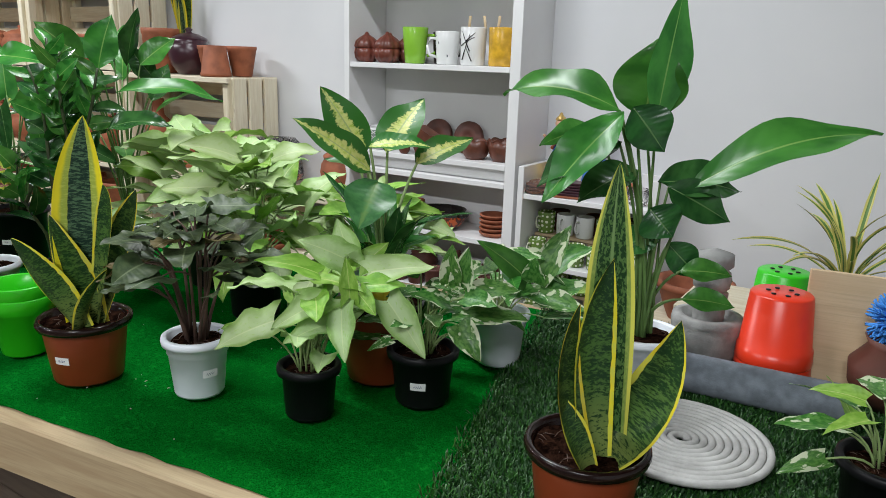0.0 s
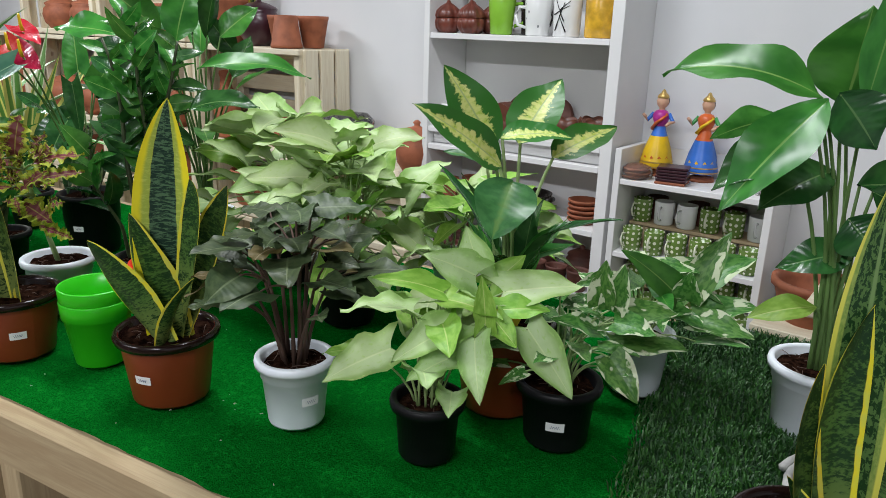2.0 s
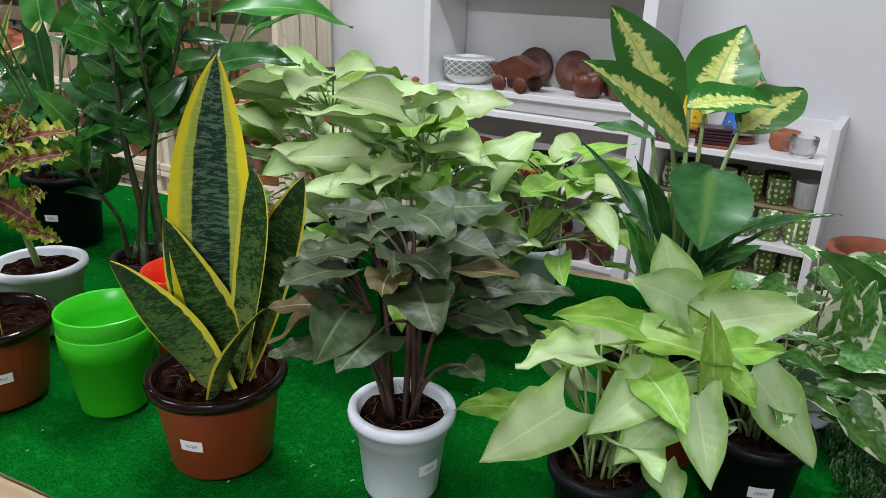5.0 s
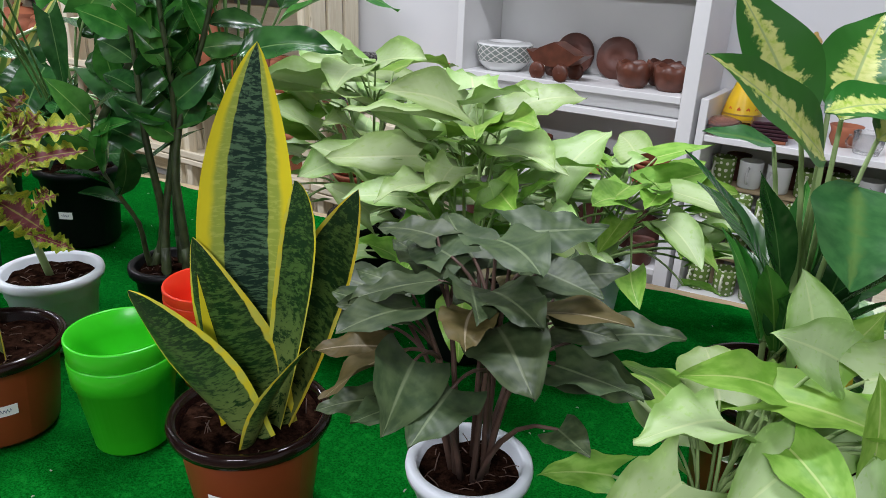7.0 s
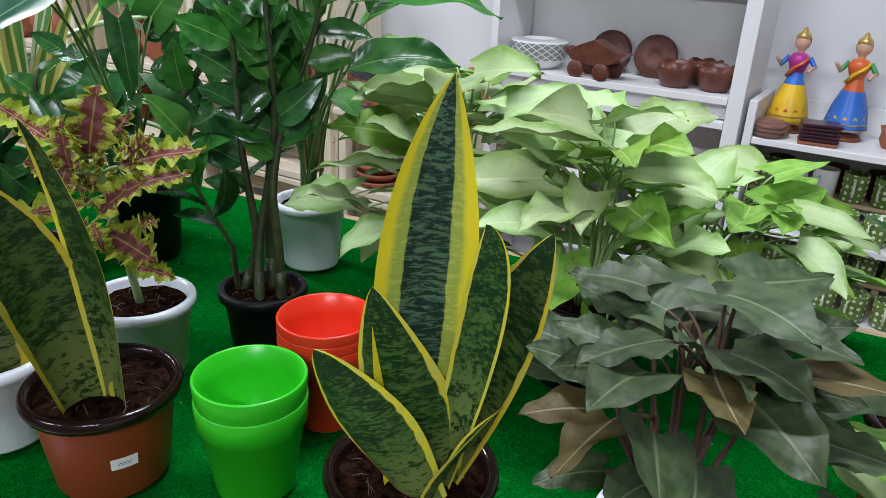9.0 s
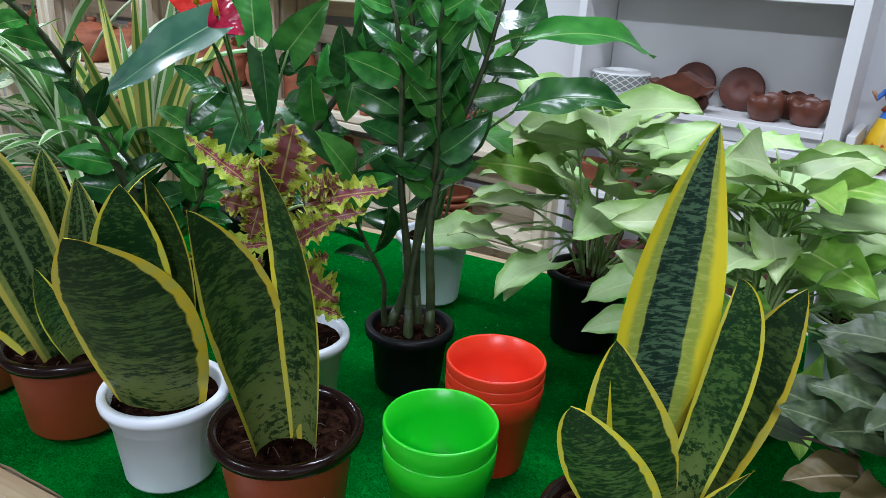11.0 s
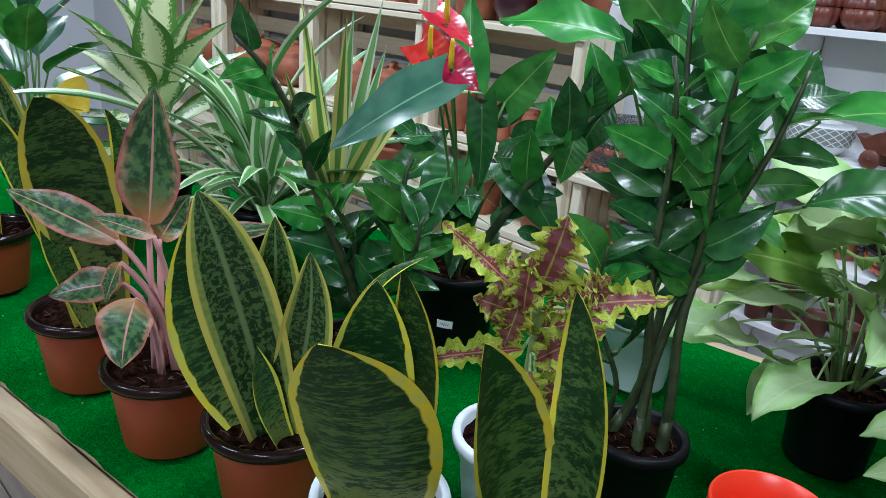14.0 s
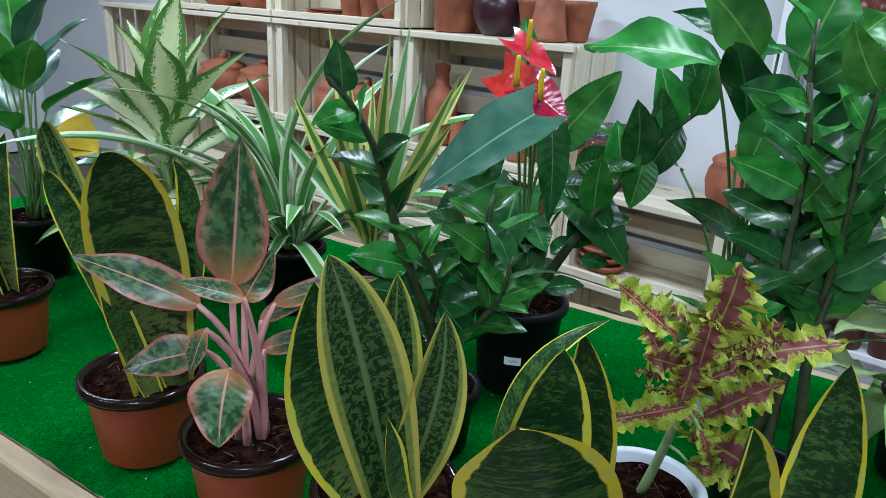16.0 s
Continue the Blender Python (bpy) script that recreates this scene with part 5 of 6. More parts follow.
CM = plant(-2.15, 2.16, BLACK_M, "dumb cane with creamy speckled leaves in a black pot", "dumb cane", None, 43)
lv = []
for i in range(30):
    a, e = i * 2.399, 0.2 + 0.064 * i + rr.uniform(-0.15, 0.15)
    b = np3((0.02 * math.cos(a), 0.02 * math.sin(a), 0.33 - 0.006 * i))
    ln = rr.uniform(0.17, 0.235)
    t = b + ln * np3((math.sin(e) * math.cos(a), math.sin(e) * math.sin(a), math.cos(e)))
    lv.append((b, t, ln * 0.37, np3((-math.cos(a) * math.cos(e), -math.sin(a) * math.cos(e), math.sin(e) + 0.3)), L_CAMILLE, 0.12, 0.3, 0.03))
petiolate(CM, (0, 0, 0.10), lv, S_PALE, prof_lance, 0.006)

AN = plant(-1.432, 2.285, ("black", 0.070, 0.055, 0.135), "anthurium with glossy red flowers in a black pot", "anthurium", -60, 44)
petiolate(AN, (0, 0, 0.12), [
    ((0.109, -0.174, 0.428), (0.045, -0.280, 0.345), 0.084, (0.3, -0.55, 0.75), L_BLUE, 0.06, 0.22, 0.03),
    ((0.049, -0.037, 0.385), (0.053, -0.033, 0.267), 0.049, (0.62, -0.75, 0.2), L_DEEP, 0.06, 0.25, 0.04),
    ((-0.03, 0.02, 0.40), (-0.05, 0.03, 0.52), 0.07, (0.6, -0.75, 0.1), L_FRESH, 0.02, 0.2, 0.02),
    ((0.03, 0.03, 0.38), (0.08, 0.07, 0.46), 0.07, (0.6, -0.75, 0.1), L_FRESH, 0.02, 0.2, 0.02),
    ((0.0, -0.03, 0.30), (0.02, -0.10, 0.20), 0.075, (0.6, -0.75, 0.3), L_DEEP, 0.10, 0.2, 0.02),
    ((0.05, 0.03, 0.30), (0.13, 0.06, 0.20), 0.08, (0.6, -0.6, 0.5), L_DEEP, 0.10, 0.2, 0.02),
    ((-0.05, 0.0, 0.30), (-0.12, -0.06, 0.24), 0.075, (0.4, -0.6, 0.6), L_DEEP, 0.10, 0.2, 0.02),
    ((0.02, -0.02, 0.26), (0.06, -0.08, 0.15), 0.06, (0.6, -0.75, 0.2), L_DEEP, 0.10, 0.2, 0.02),
    ((0.00, 0.03, 0.36), (-0.04, 0.10, 0.33), 0.070, (0.5, -0.5, 0.7), L_DEEP, 0.12, 0.2, 0.02)], S_GREEN, prof_heart, 0.003, random.Random(44), 0.16)
rz = random.Random(45)
for i in range(30):
    a, q = rz.uniform(0, 6.28), rz.uniform(0.03, 0.10)
    put_leaf(AN, OVALS, (q * math.cos(a), q * math.sin(a), rz.uniform(0.14, 0.36)), (math.cos(a), math.sin(a), rz.uniform(-0.3, 0.8)), (0.5, -0.6, 0.6 + rz.uniform(-.4, .4)), rz.uniform(0.045, 0.07), L_DEEP, rz)
cane_pts = arc((0.01, 0.0, 0.12), (0.167, 0.138, 0.415), (0.03, -0.02, 0.10), 15)
stems(AN, [tube_data(cane_pts, 0.008, 0.003, 8)], S_ZZ, "dark mottled stem", "cane")
for i in range(5, 15):
    put_leaf(AN, OVALS, cane_pts[i], (rz.uniform(-.5, .2), rz.uniform(-.3, .1), 1.0 if i % 3 else -0.7), (0.6, -0.7, 0.3 + rz.uniform(-.3, .3)), rz.uniform(0.07, 0.095), L_FRESH if i % 2 else L_DEEP, rz)
flower_stems = []
for c, face, w in (((0.073, -0.160, 0.452), (0.62, -0.75, 0.25), 0.056), ((0.098, -0.150, 0.440), (0.62, -0.7, 0.35), 0.056), ((0.064, -0.129, 0.485), (0.30, -0.25, 0.92), 0.056)):
    c = np3(c)
    fl = part("flower", leaf_mesh(c + np3((-0.02, 0.0, 0.012)), c + np3((0.028, 0.018, -0.022)), w, face, 0.05, prof_heart, 0.12, 0.02, 0.22, 12, 8), L_RED, AN, "glossy red heart-shaped spathe")
    s0 = c + unit(face) * 0.004
    v, f = tube_data([s0, s0 + np3((0.002, -0.004, 0.012)), s0 + np3((0.004, -0.006, 0.028)), s0 + np3((0.005, -0.007, 0.032))], 0.0038, 0.002, 8)
    part("spadix", raw_mesh("spadix", v, f), YEL_PAINT, fl, "yellow spadix")
    flower_stems.append(tube_data(arc((0, 0, 0.12), c, (0.0, 0.0, 0.05), 8), 0.002, 0.002, 6))
stems(AN, flower_stems, S_GREEN, name="flower_stem")

# peace lily that stands behind the tall zz plant
P2 = plant(-1.190, 2.425, ("white", 0.060, 0.045, 0.112), "tall dark peace lily in a white pot", "peace lily", None, 25)
rr = random.Random(25)
lv = [
    ((0.208, -0.149, 0.434), (0.306, 0.039, 0.416), 0.055, (0.3, -0.5, 0.8), L_FRESH, 0.20, 0.3, 0.08),
    ((0.230, -0.195, 0.362), (0.341, -0.118, 0.375), 0.055, (0.3, -0.5, 0.8), L_DEEP, 0.26, 0.3, 0.08),
    ((0.000, -0.170, 0.487), (-0.130, -0.232, 0.495), 0.070, (0.4, -0.5, 0.8), L_FRESH, 0.14, 0.3, 0.08),
    ((0.054, -0.085, 0.476), (0.083, -0.061, 0.592), 0.077, (0.6, -0.75, 0.2), L_FRESH, 0.05, 0.25, 0.05),
    ((0.015, -0.091, 0.492), (-0.042, -0.164, 0.572), 0.070, (0.6, -0.75, 0.3), L_FRESH, 0.08, 0.25, 0.05),
    ((0.041, -0.096, 0.444), (0.029, -0.131, 0.364), 0.057, (0.6, -0.7, 0.4), L_FRESH, 0.14, 0.25, 0.05),
    ((0.031, -0.039, 0.261), (-0.047, -0.143, 0.324), 0.046, (0.4, -0.6, 0.7), L_DEEP, 0.12, 0.25, 0.05),
    ((0.121, -0.004, 0.407), (0.136, 0.035, 0.492), 0.051, (0.6, -0.7, 0.3), L_DEEP, 0.08, 0.25, 0.05),
    ((0.054, 0.019, 0.485), (0.102, 0.085, 0.549), 0.062, (0.5, -0.7, 0.4), L_FRESH, 0.10, 0.25, 0.05),
    ((0.015, -0.014, 0.496), (-0.087, -0.111, 0.536), 0.051, (0.5, -0.6, 0.6), L_DEEP, 0.14, 0.25, 0.05),
    ((0.065, 0.054, 0.450), (0.019, 0.016, 0.530), 0.054, (0.6, -0.75, 0.2), L_DEEP, 0.06, 0.25, 0.05)]
for i in range(6):
    a = i * 2.399
    f = (i + 0.5) / 6
    b = np3(((0.03 + 0.07 * f) * math.cos(a), (0.03 + 0.07 * f) * math.sin(a), 0.50 - 0.22 * f))
    ln = rr.uniform(0.12, 0.17)
    e = 0.3 + 1.4 * f
    t = b + ln * np3((math.sin(e) * math.cos(a), math.sin(e) * math.sin(a), math.cos(e)))
    lv.append((b, t, ln * 0.38, np3((-math.cos(a) * math.cos(e), -math.sin(a) * math.cos(e), math.sin(e) + 0.25)), L_FRESH if i % 2 else L_DEEP, 0.12, 0.3, 0.06))
petiolate(P2, (0, 0, 0.085), lv, S_GREEN, prof_lance, 0.003)

# plants at the far end of the table
FE = plant(-2.33, 1.98, BLACK_M, "green dumb cane with one yellow leaf in a black pot", "dumb cane", None, 46)
lv = []
for i in range(18):
    a, f = i * 2.399 + 0.4, (i + 0.5) / 18
    b = np3((0.05 * math.cos(a) * (0.3 + f), 0.05 * math.sin(a) * (0.3 + f), 0.42 - 0.24 * f))
    e = 0.6 + 1.1 * f
    ln = rr.uniform(0.13, 0.18)
    t = b + ln * np3((math.sin(e) * math.cos(a), math.sin(e) * math.sin(a), math.cos(e)))
    lv.append((b, t, ln * 0.45, np3((-math.cos(a) * math.cos(e), -math.sin(a) * math.cos(e), math.sin(e) + 0.3)), L_FRESH if i % 3 else L_BLUE, 0.10, 0.3, 0.03))
lv.append(((0.06, 0.02, 0.27), (0.20, 0.04, 0.26), 0.11, (0.3, -0.6, 0.8), L_YELLOW, 0.08, 0.2, 0.02))
petiolate(FE, (0, 0, 0.10), lv, S_GREEN, prof_ovate, 0.003)
snake(-2.038, 1.810, BROWN, [
    ((0, 0, 0.1), (-0.04, -0.03, 0.22), (-0.10, -0.06, 0.34), 0.06, L_SNAKE_S, (0.6, -0.75, 0.2), 1.6, 0.8),
    ((0.01, 0.01, 0.1), (0.01, 0.01, 0.22), (0.02, 0.03, 0.33), 0.055, L_SNAKE, (0.6, -0.75, 0.2), 1.6, 0.8),
    ((0.01, -0.01, 0.1), (-0.01, -0.04, 0.2), (-0.03, -0.08, 0.30), 0.05, L_SNAKE_S, (0.6, -0.75, 0.2), 1.6, 0.8)],
    "young snake plant in a brown pot at the table end", None, 7)


# ---------------------------------------------------------------- stacks of bright cups
def cup_stack(x, y, material, n, label, flip=False, z=T, r0=0.053, r1=0.038, h=0.105, gap=0.022, holes=False):
    c = thing("cup_stack", pose(x, y, z + 0.001), label, "plastic cups", "stacked plastic pots")
    prof = [(0, 0.001), (r1 - 0.003, 0), (r1, 0.003), (r0 - 0.004, h - 0.028), (r0 - 0.0015, h - 0.027), (r0, h - 0.002), (r0 - 0.001, h), (r0 - 0.003, h - 0.001), (r0 - 0.005, h - 0.027), (r1 - 0.003, 0.004), (0, 0.004)]
    me = lathe("cup", prof, 44)
    for i in range(n):
        m = pose(0, 0, gap * i) if not flip else pose(0, 0, h + gap * i, 180, 0, 0)
        cup = part("cup", me, material, c, "", m)
    if holes:
        for k in range(6):
            a = k * 1.047
            part("drain_hole", lathe("drain_hole", [(0, 0.0005), (0.004, 0.0005), (0.004, -0.001)], 10), BLACK_P, cup, "", pose(0.022 * math.cos(a), 0.022 * math.sin(a), -0.0012, 180, 0, 0))
    return c


cup_stack(-0.866, 1.984, GREEN_P, 2, "bright green plastic cups nested on the carpet")
cup_stack(-0.885, 2.112, RED_P, 3, "bright red plastic cups nested on the carpet", gap=0.012)
cup_stack(0.252, 2.650, RED_P, 3, "bright red plastic pots nested upside down", True, holes=True, gap=0.02, h=0.12, r0=0.062, r1=0.05)
cup_stack(0.235, 2.80, GREEN_P, 3, "bright green plastic pots nested upside down", True, holes=True, gap=0.02, h=0.12, r0=0.058, r1=0.047)

# ---------------------------------------------------------------- things on the grass mat at the near end of the table
roll = thing("felt_roll", pose(0.235, 2.525, T + 0.038, 0, 90, 4), "rolled grey felt mat lying on the table", "rolled mat")
sp = []
for i in range(90):
    a = i * 0.22
    sp.append((0.006 + 0.00155 * a, a))
vs = []
for z in (-0.15, 0.15):
    vs += [(q * math.cos(a), q * math.sin(a), z + 0.002 * math.sin(a)) for q, a in sp]
part("mat", raw_mesh("mat", vs, grid_faces(2, 90)), FELT, roll)
rope = thing("rope_mat", pose(0.190, 2.310, T + 0.012), "round spiral grey rope mat lying flat", "mat")
pts = [((0.008 + 0.0017 * a) * math.cos(a), (0.008 + 0.0017 * a) * math.sin(a), 0.012) for a in np.arange(0, 66, 0.18)]
v, f = tube_data(pts, 0.0056, 0.0056, 6)
part("rope_coil", raw_mesh("rope_coil", v, f), ROPE, rope)
stone = thing("stone_pedestal", pose(0.136, 2.66, T + 0.012), "carved grey stone bowl with a stacked stone pillar", "stone ornament")
part("bowl", lathe("bowl", [(0, 0), (0.05, 0), (0.058, 0.02), (0.060, 0.05), (0.062, 0.07), (0.060, 0.082), (0.046, 0.084), (0.042, 0.07), (0.0, 0.06)], 32, 0.01), STONE, stone)
part("pillar", lathe("pillar", [(0.026, 0.06), (0.028, 0.10), (0.03, 0.125), (0.024, 0.13), (0.031, 0.135), (0.033, 0.15), (0.030, 0.162), (0.024, 0.166), (0.033, 0.175), (0.032, 0.195), (0.0, 0.205)], 32, 0.01), STONE, stone)
sheet = part("plywood_sheet", box_mesh(0.28, 0.20, 0.012, 0.002).copy(), PLY, None, "", pose(0.425, 2.70, T + 0.100, 80, 0, 8), smooth=False)
tagged(sheet, "pale plywood sheet standing on its edge", "board")
vase = part("clay_vase", lathe("clay_vase", [(0, 0), (0.02, 0), (0.034, 0.02), (0.036, 0.04), (0.022, 0.058), (0.026, 0.066), (0.022, 0.064), (0.018, 0.056), (0, 0.05)], 24), CLAY_D, None, "", pose(0.425, 2.64, T + 0.007) @ Matrix.Scale(1.75, 4))
tagged(vase, "small dark clay vase beside the plywood", "vase")
wool = thing("wool_tuft", pose(0.425, 2.64, T + 0.10), "bright blue fluffy wool ball in a clay vase", "wool")
rw = random.Random(8)
strands = []
for i in range(240):
    d = unit((rw.gauss(0, 1), rw.gauss(0, 1), rw.gauss(0, 1)))
    c0 = np3((0, 0, 0.05))
    strands.append(tube_data([c0 + d * 0.02, c0 + d * 0.038 + np3((rw.uniform(-.008, .008), rw.uniform(-.008, .008), 0)), c0 + d * 0.05], 0.003, 0.0012, 4))
part("tuft", joined("tuft", strands), BLUE_WOOL, wool)["kind"] = "stuff"
bushy(0.43, 2.28, BLACK_S, NJOYS, [(L_NJOY, 3), (L_LIME, 2)], 22, 0.10, 0.08, 0.17, 0.075, "marbled pothos in a black pot beside the rope mat", "pothos", 18)
stand = thing("plant_stand", pose(0.33, 3.53, 0), "plain pine plant stand near the wall", "stand")
for sx in (-0.2, 0.2):
    for sy in (-0.12, 0.12):
        board("leg", (0.65, 0.04, 0.04), pose(sx, sy, 0.325, 0, 90, 0), PINE, stand)
board("top", (0.70, 0.30, 0.02), pose(-0.08, 0, 0.66), PINE, stand)
SPR = strap_plant(0.31, 3.49, ("clay", 0.07, 0.05, 0.11), 22, 0.31, "spider plant with yellow-striped arching blades in a clay pot", 47, L_SPIDER_Y, 1.1, (0.35, 1.35))
SPR.location.z = 0.672


# ---------------------------------------------------------------- pottery
def turned(name, x, y, z, prof, material, label, category, group="", seg=28):
    ob = part(name, lathe(name, prof, seg), material, None, "", pose(x, y, z + 0.0005))
    return tagged(ob, label, category, group)


def lidded(x, y, z, r, h, material=CLAY, wide=False, handle=True):
    p = thing("lidded_pot", pose(x, y, z + 0.0005), "wide terracotta cooking pot with a knobbed lid" if wide else "round terracotta pot with a knobbed lid", "pot", "terracotta pots in the crates")
    part("pot", lathe("pot", [(0, 0), (r * 0.55, 0), (r * 0.9, h * 0.22), (r, h * 0.45), (r * 0.93, h * 0.62), (r * 0.80, h * 0.70), (r * 0.86, h * 0.76), (r * 0.80, h * 0.76), (r * 0.74, h * 0.70), (0, h * 0.69)], 28), material, p)
    lid = part("lid", lathe("lid", [(r * 0.86, h * 0.765), (r * 0.80, h * 0.80), (r * 0.45, h * 0.88), (r * 0.16, h * 0.91), (r * 0.12, h * 0.94), (r * 0.19, h * 0.98), (r * 0.10, h * 1.02), (0, h * 1.03)], 28), material, p)
    return p


def cup(x, y, z, r0, r1, h, material=CLAY, label="small terracotta cup", group="terracotta cups", flip=False, handle=False, name="clay_cup"):
    c = thing(name, pose(x, y, z + 0.0005) if not flip else pose(x, y, z + h + 0.0005, 180, 0, 0), label, "cup", group)
    part("body", lathe("body", [(0, 0), (r1 * 0.94, 0), (r1, 0.003), (r0, h * 0.86), (r0 * 1.05, h * 0.9), (r0 * 1.05, h), (r0 * 0.95, h), (r0 * 0.9, h * 0.9), (r1 * 0.85, 0.006), (0, 0.006)], 28), material, c)
    if handle:
        add_handle(c, r1 * 0.5 + r0 * 0.5, h, material, random.Random(int(x * 977)).uniform(150, 290))
    return c


def add_handle(c, r, h, material, turn):
    a = radians(turn)
    o = np3((math.cos(a), math.sin(a), 0))
    pts = [o * (r * 0.97) + np3((0, 0, h * 0.78)), o * (r + h * 0.20) + np3((0, 0, h * 0.80)), o * (r + h * 0.30) + np3((0, 0, h * 0.55)), o * (r + h * 0.22) + np3((0, 0, h * 0.30)), o * (r * 0.95) + np3((0, 0, h * 0.22))]
    v, f = tube_data(pts, h * 0.05, h * 0.045, 8)
    part("handle", raw_mesh("handle", v, f), material, c)


def mug(x, y, z, r, h, material, label, turn=200, taper=0.85, group="mugs on the rack"):
    c = thing("mug", pose(x, y, z + 0.0005), label, "mug", group)
    rb = r * taper
    part("body", lathe("body", [(0, 0), (rb * 0.92, 0), (rb, 0.004), (r * (0.5 + taper / 2), h * 0.5), (r, h - 0.002), (r - 0.001, h), (r - 0.003, h - 0.001), (rb - 0.004, 0.008), (0, 0.008)], 32), material, c)
    add_handle(c, r * 0.95, h, material, turn)
    return c


# rack, upper shelf
Z1, Z2, Z3, ZL = 1.303, 0.956, 0.672, 0.868
LOTUS = plain("red_brown_glaze", (0.15, 0.040, 0.026), 0.35, var=0.25, scale=24)


def lotus_pot(x, y, z, s):
    p = thing("lotus_pot", pose(x, y, z + 0.0005, 0, 0, x * 900), "red-brown lotus-shaped clay pot with a pointed lid", "pot", "lotus pots")
    for name, prof in (("pot", [(0, 0), (0.03, 0), (0.047, 0.016), (0.052, 0.036), (0.047, 0.052), (0.043, 0.053), (0, 0.05)]), ("lid", [(0.049, 0.0535), (0.052, 0.060), (0.044, 0.078), (0.026, 0.094), (0.009, 0.104), (0.006, 0.112), (0, 0.115)])):
        me = lathe(name, [(a * s, b * s) for a, b in prof], 48)
        for vtx in me.vertices:
            k = 0.86 + 0.17 * abs(math.cos(4 * math.atan2(vtx.co.y, vtx.co.x))) ** 0.6
            vtx.co.x *= k
            vtx.co.y *= k
        part(name, me, LOTUS, p)


for dx, dy in ((-0.062, -0.02), (0.048, -0.03), (-0.005, 0.06), (0.085, 0.07)):
    lotus_pot(-1.442 + dx, 3.770 + dy, Z1, 1.02)
mug(-1.275, 3.760, Z1, 0.050, 0.135, MUG_GREEN, "tall lime green ceramic mug", 40, 0.78)
mug(-1.197, 3.840, Z1, 0.042, 0.12, CLAY_BLACK, "dark glazed mug behind the others", 40)
mug(-1.127, 3.760, Z1, 0.047, 0.120, SPOTS, "white mug with small grey spots", 195)
bag = mug(-1.012, 3.755, Z1, 0.048, 0.135, MUG_WHITE, "white ceramic mug with black brush strokes", 100, 0.95)
for k, (za, zb, dxa, dxb) in enumerate(((0.02, 0.11, -0.02, 0.012), (0.05, 0.12, 0.012, -0.022), (0.015, 0.07, 0.02, -0.006), (0.07, 0.10, -0.028, 0.028), (0.085, 0.115, -0.005, 0.03))):
    pts = [(dxa + (dxb - dxa) * s, -math.sqrt(0.0489 ** 2 - (dxa + (dxb - dxa) * s) ** 2), za + (zb - za) * s) for s in np.linspace(0, 1, 5)]
    v, f = tube_data(pts, 0.0022, 0.0008, 4)
    part("brush_stroke", raw_mesh("brush_stroke", v, f), BLACK_P, bag)
ochre = mug(-0.897, 3.770, Z1, 0.052, 0.135, MUG_YELLOW, "ochre yellow ceramic mug", 100, 0.97)
for owner in (bag, ochre):
    for sx in (-0.036, 0.030):
        part("handle_tab", box_mesh(0.011, 0.005, 0.055, 0.002), TAN, owner, "short tan cord tab", pose(sx, 0.028, 0.150, 0, 6 if sx < 0 else -8, 0))
# rack, second shelf
bw = thing("patterned_bowl", pose(-1.437, 3.780, Z2 + 0.0005), "white ceramic bowl with grey lattice band", "bowl")
part("bowl", lathe("bowl", [(0, 0), (0.05, 0), (0.075, 0.02), (0.086, 0.035)], 40), MUG_WHITE, bw)
part("band", lathe("band", [(0.086, 0.035), (0.092, 0.06), (0.092, 0.085)], 40), LATTICE, bw, "grey lattice pattern band")
part("inner_rim", lathe("inner_rim", [(0.092, 0.085), (0.088, 0.09), (0.075, 0.088), (0.055, 0.095), (0.05, 0.06), (0, 0.05)], 40), MUG_WHITE, bw)
cart = thing("toy_cart", pose(-1.222, 3.730, Z2 + 0.0005, 0, 0, -8), "brown carved wooden toy cart with wheels", "toy cart")
pr = [(-0.10, 0.085), (-0.07, 0.05), (0.0, 0.04), (0.06, 0.05), (0.11, 0.085), (0.08, 0.082), (0.05, 0.095), (0.0, 0.115), (-0.05, 0.095), (-0.075, 0.078)]
bm = bmesh.new()
va = [bm.verts.new((a, -0.03, b)) for a, b in pr]
vb = [bm.verts.new((a, 0.03, b)) for a, b in pr]
bm.faces.new(va)
bm.faces.new(vb[::-1])
for i in range(len(pr)):
    j = (i + 1) % len(pr)
    bm.faces.new((va[j], va[i], vb[i], vb[j]))
BRN_WOOD = plain("brown_varnished_wood", (0.115, 0.036, 0.02), 0.4, var=0.25, scale=30)
part("body", bm, BRN_WOOD, cart, smooth=False)
for sx in (-0.045, 0.04):
    for sy in (-0.042, 0.042):
        part("wheel", lathe("wheel", [(0, -0.008), (0.022, -0.008), (0.027, -0.004), (0.027, 0.004), (0.022, 0.008), (0.008, 0.007), (0, 0.010)], 20), BRN_WOOD, cart, "", pose(sx, sy, 0.027, 90 if sy < 0 else -90, 0, 0))
for x, s in ((-1.232, 0.066), (-1.087, 0.066)):
    d = part("wooden_disc", lathe("wooden_disc", [(0, -0.012), (s * 0.92, -0.012), (s, -0.006), (s, 0.006), (s * 0.92, 0.012), (s * 0.7, 0.010), (s * 0.66, 0.013), (s * 0.3, 0.013), (s * 0.27, 0.010), (0, 0.012)], 32), CLAY_D, None, "", pose(x, 3.875, Z2 + s + 0.001, 82, 0, 0))
    tagged(d, "round dark brown carved disc leaning on the back", "disc", "carved discs")


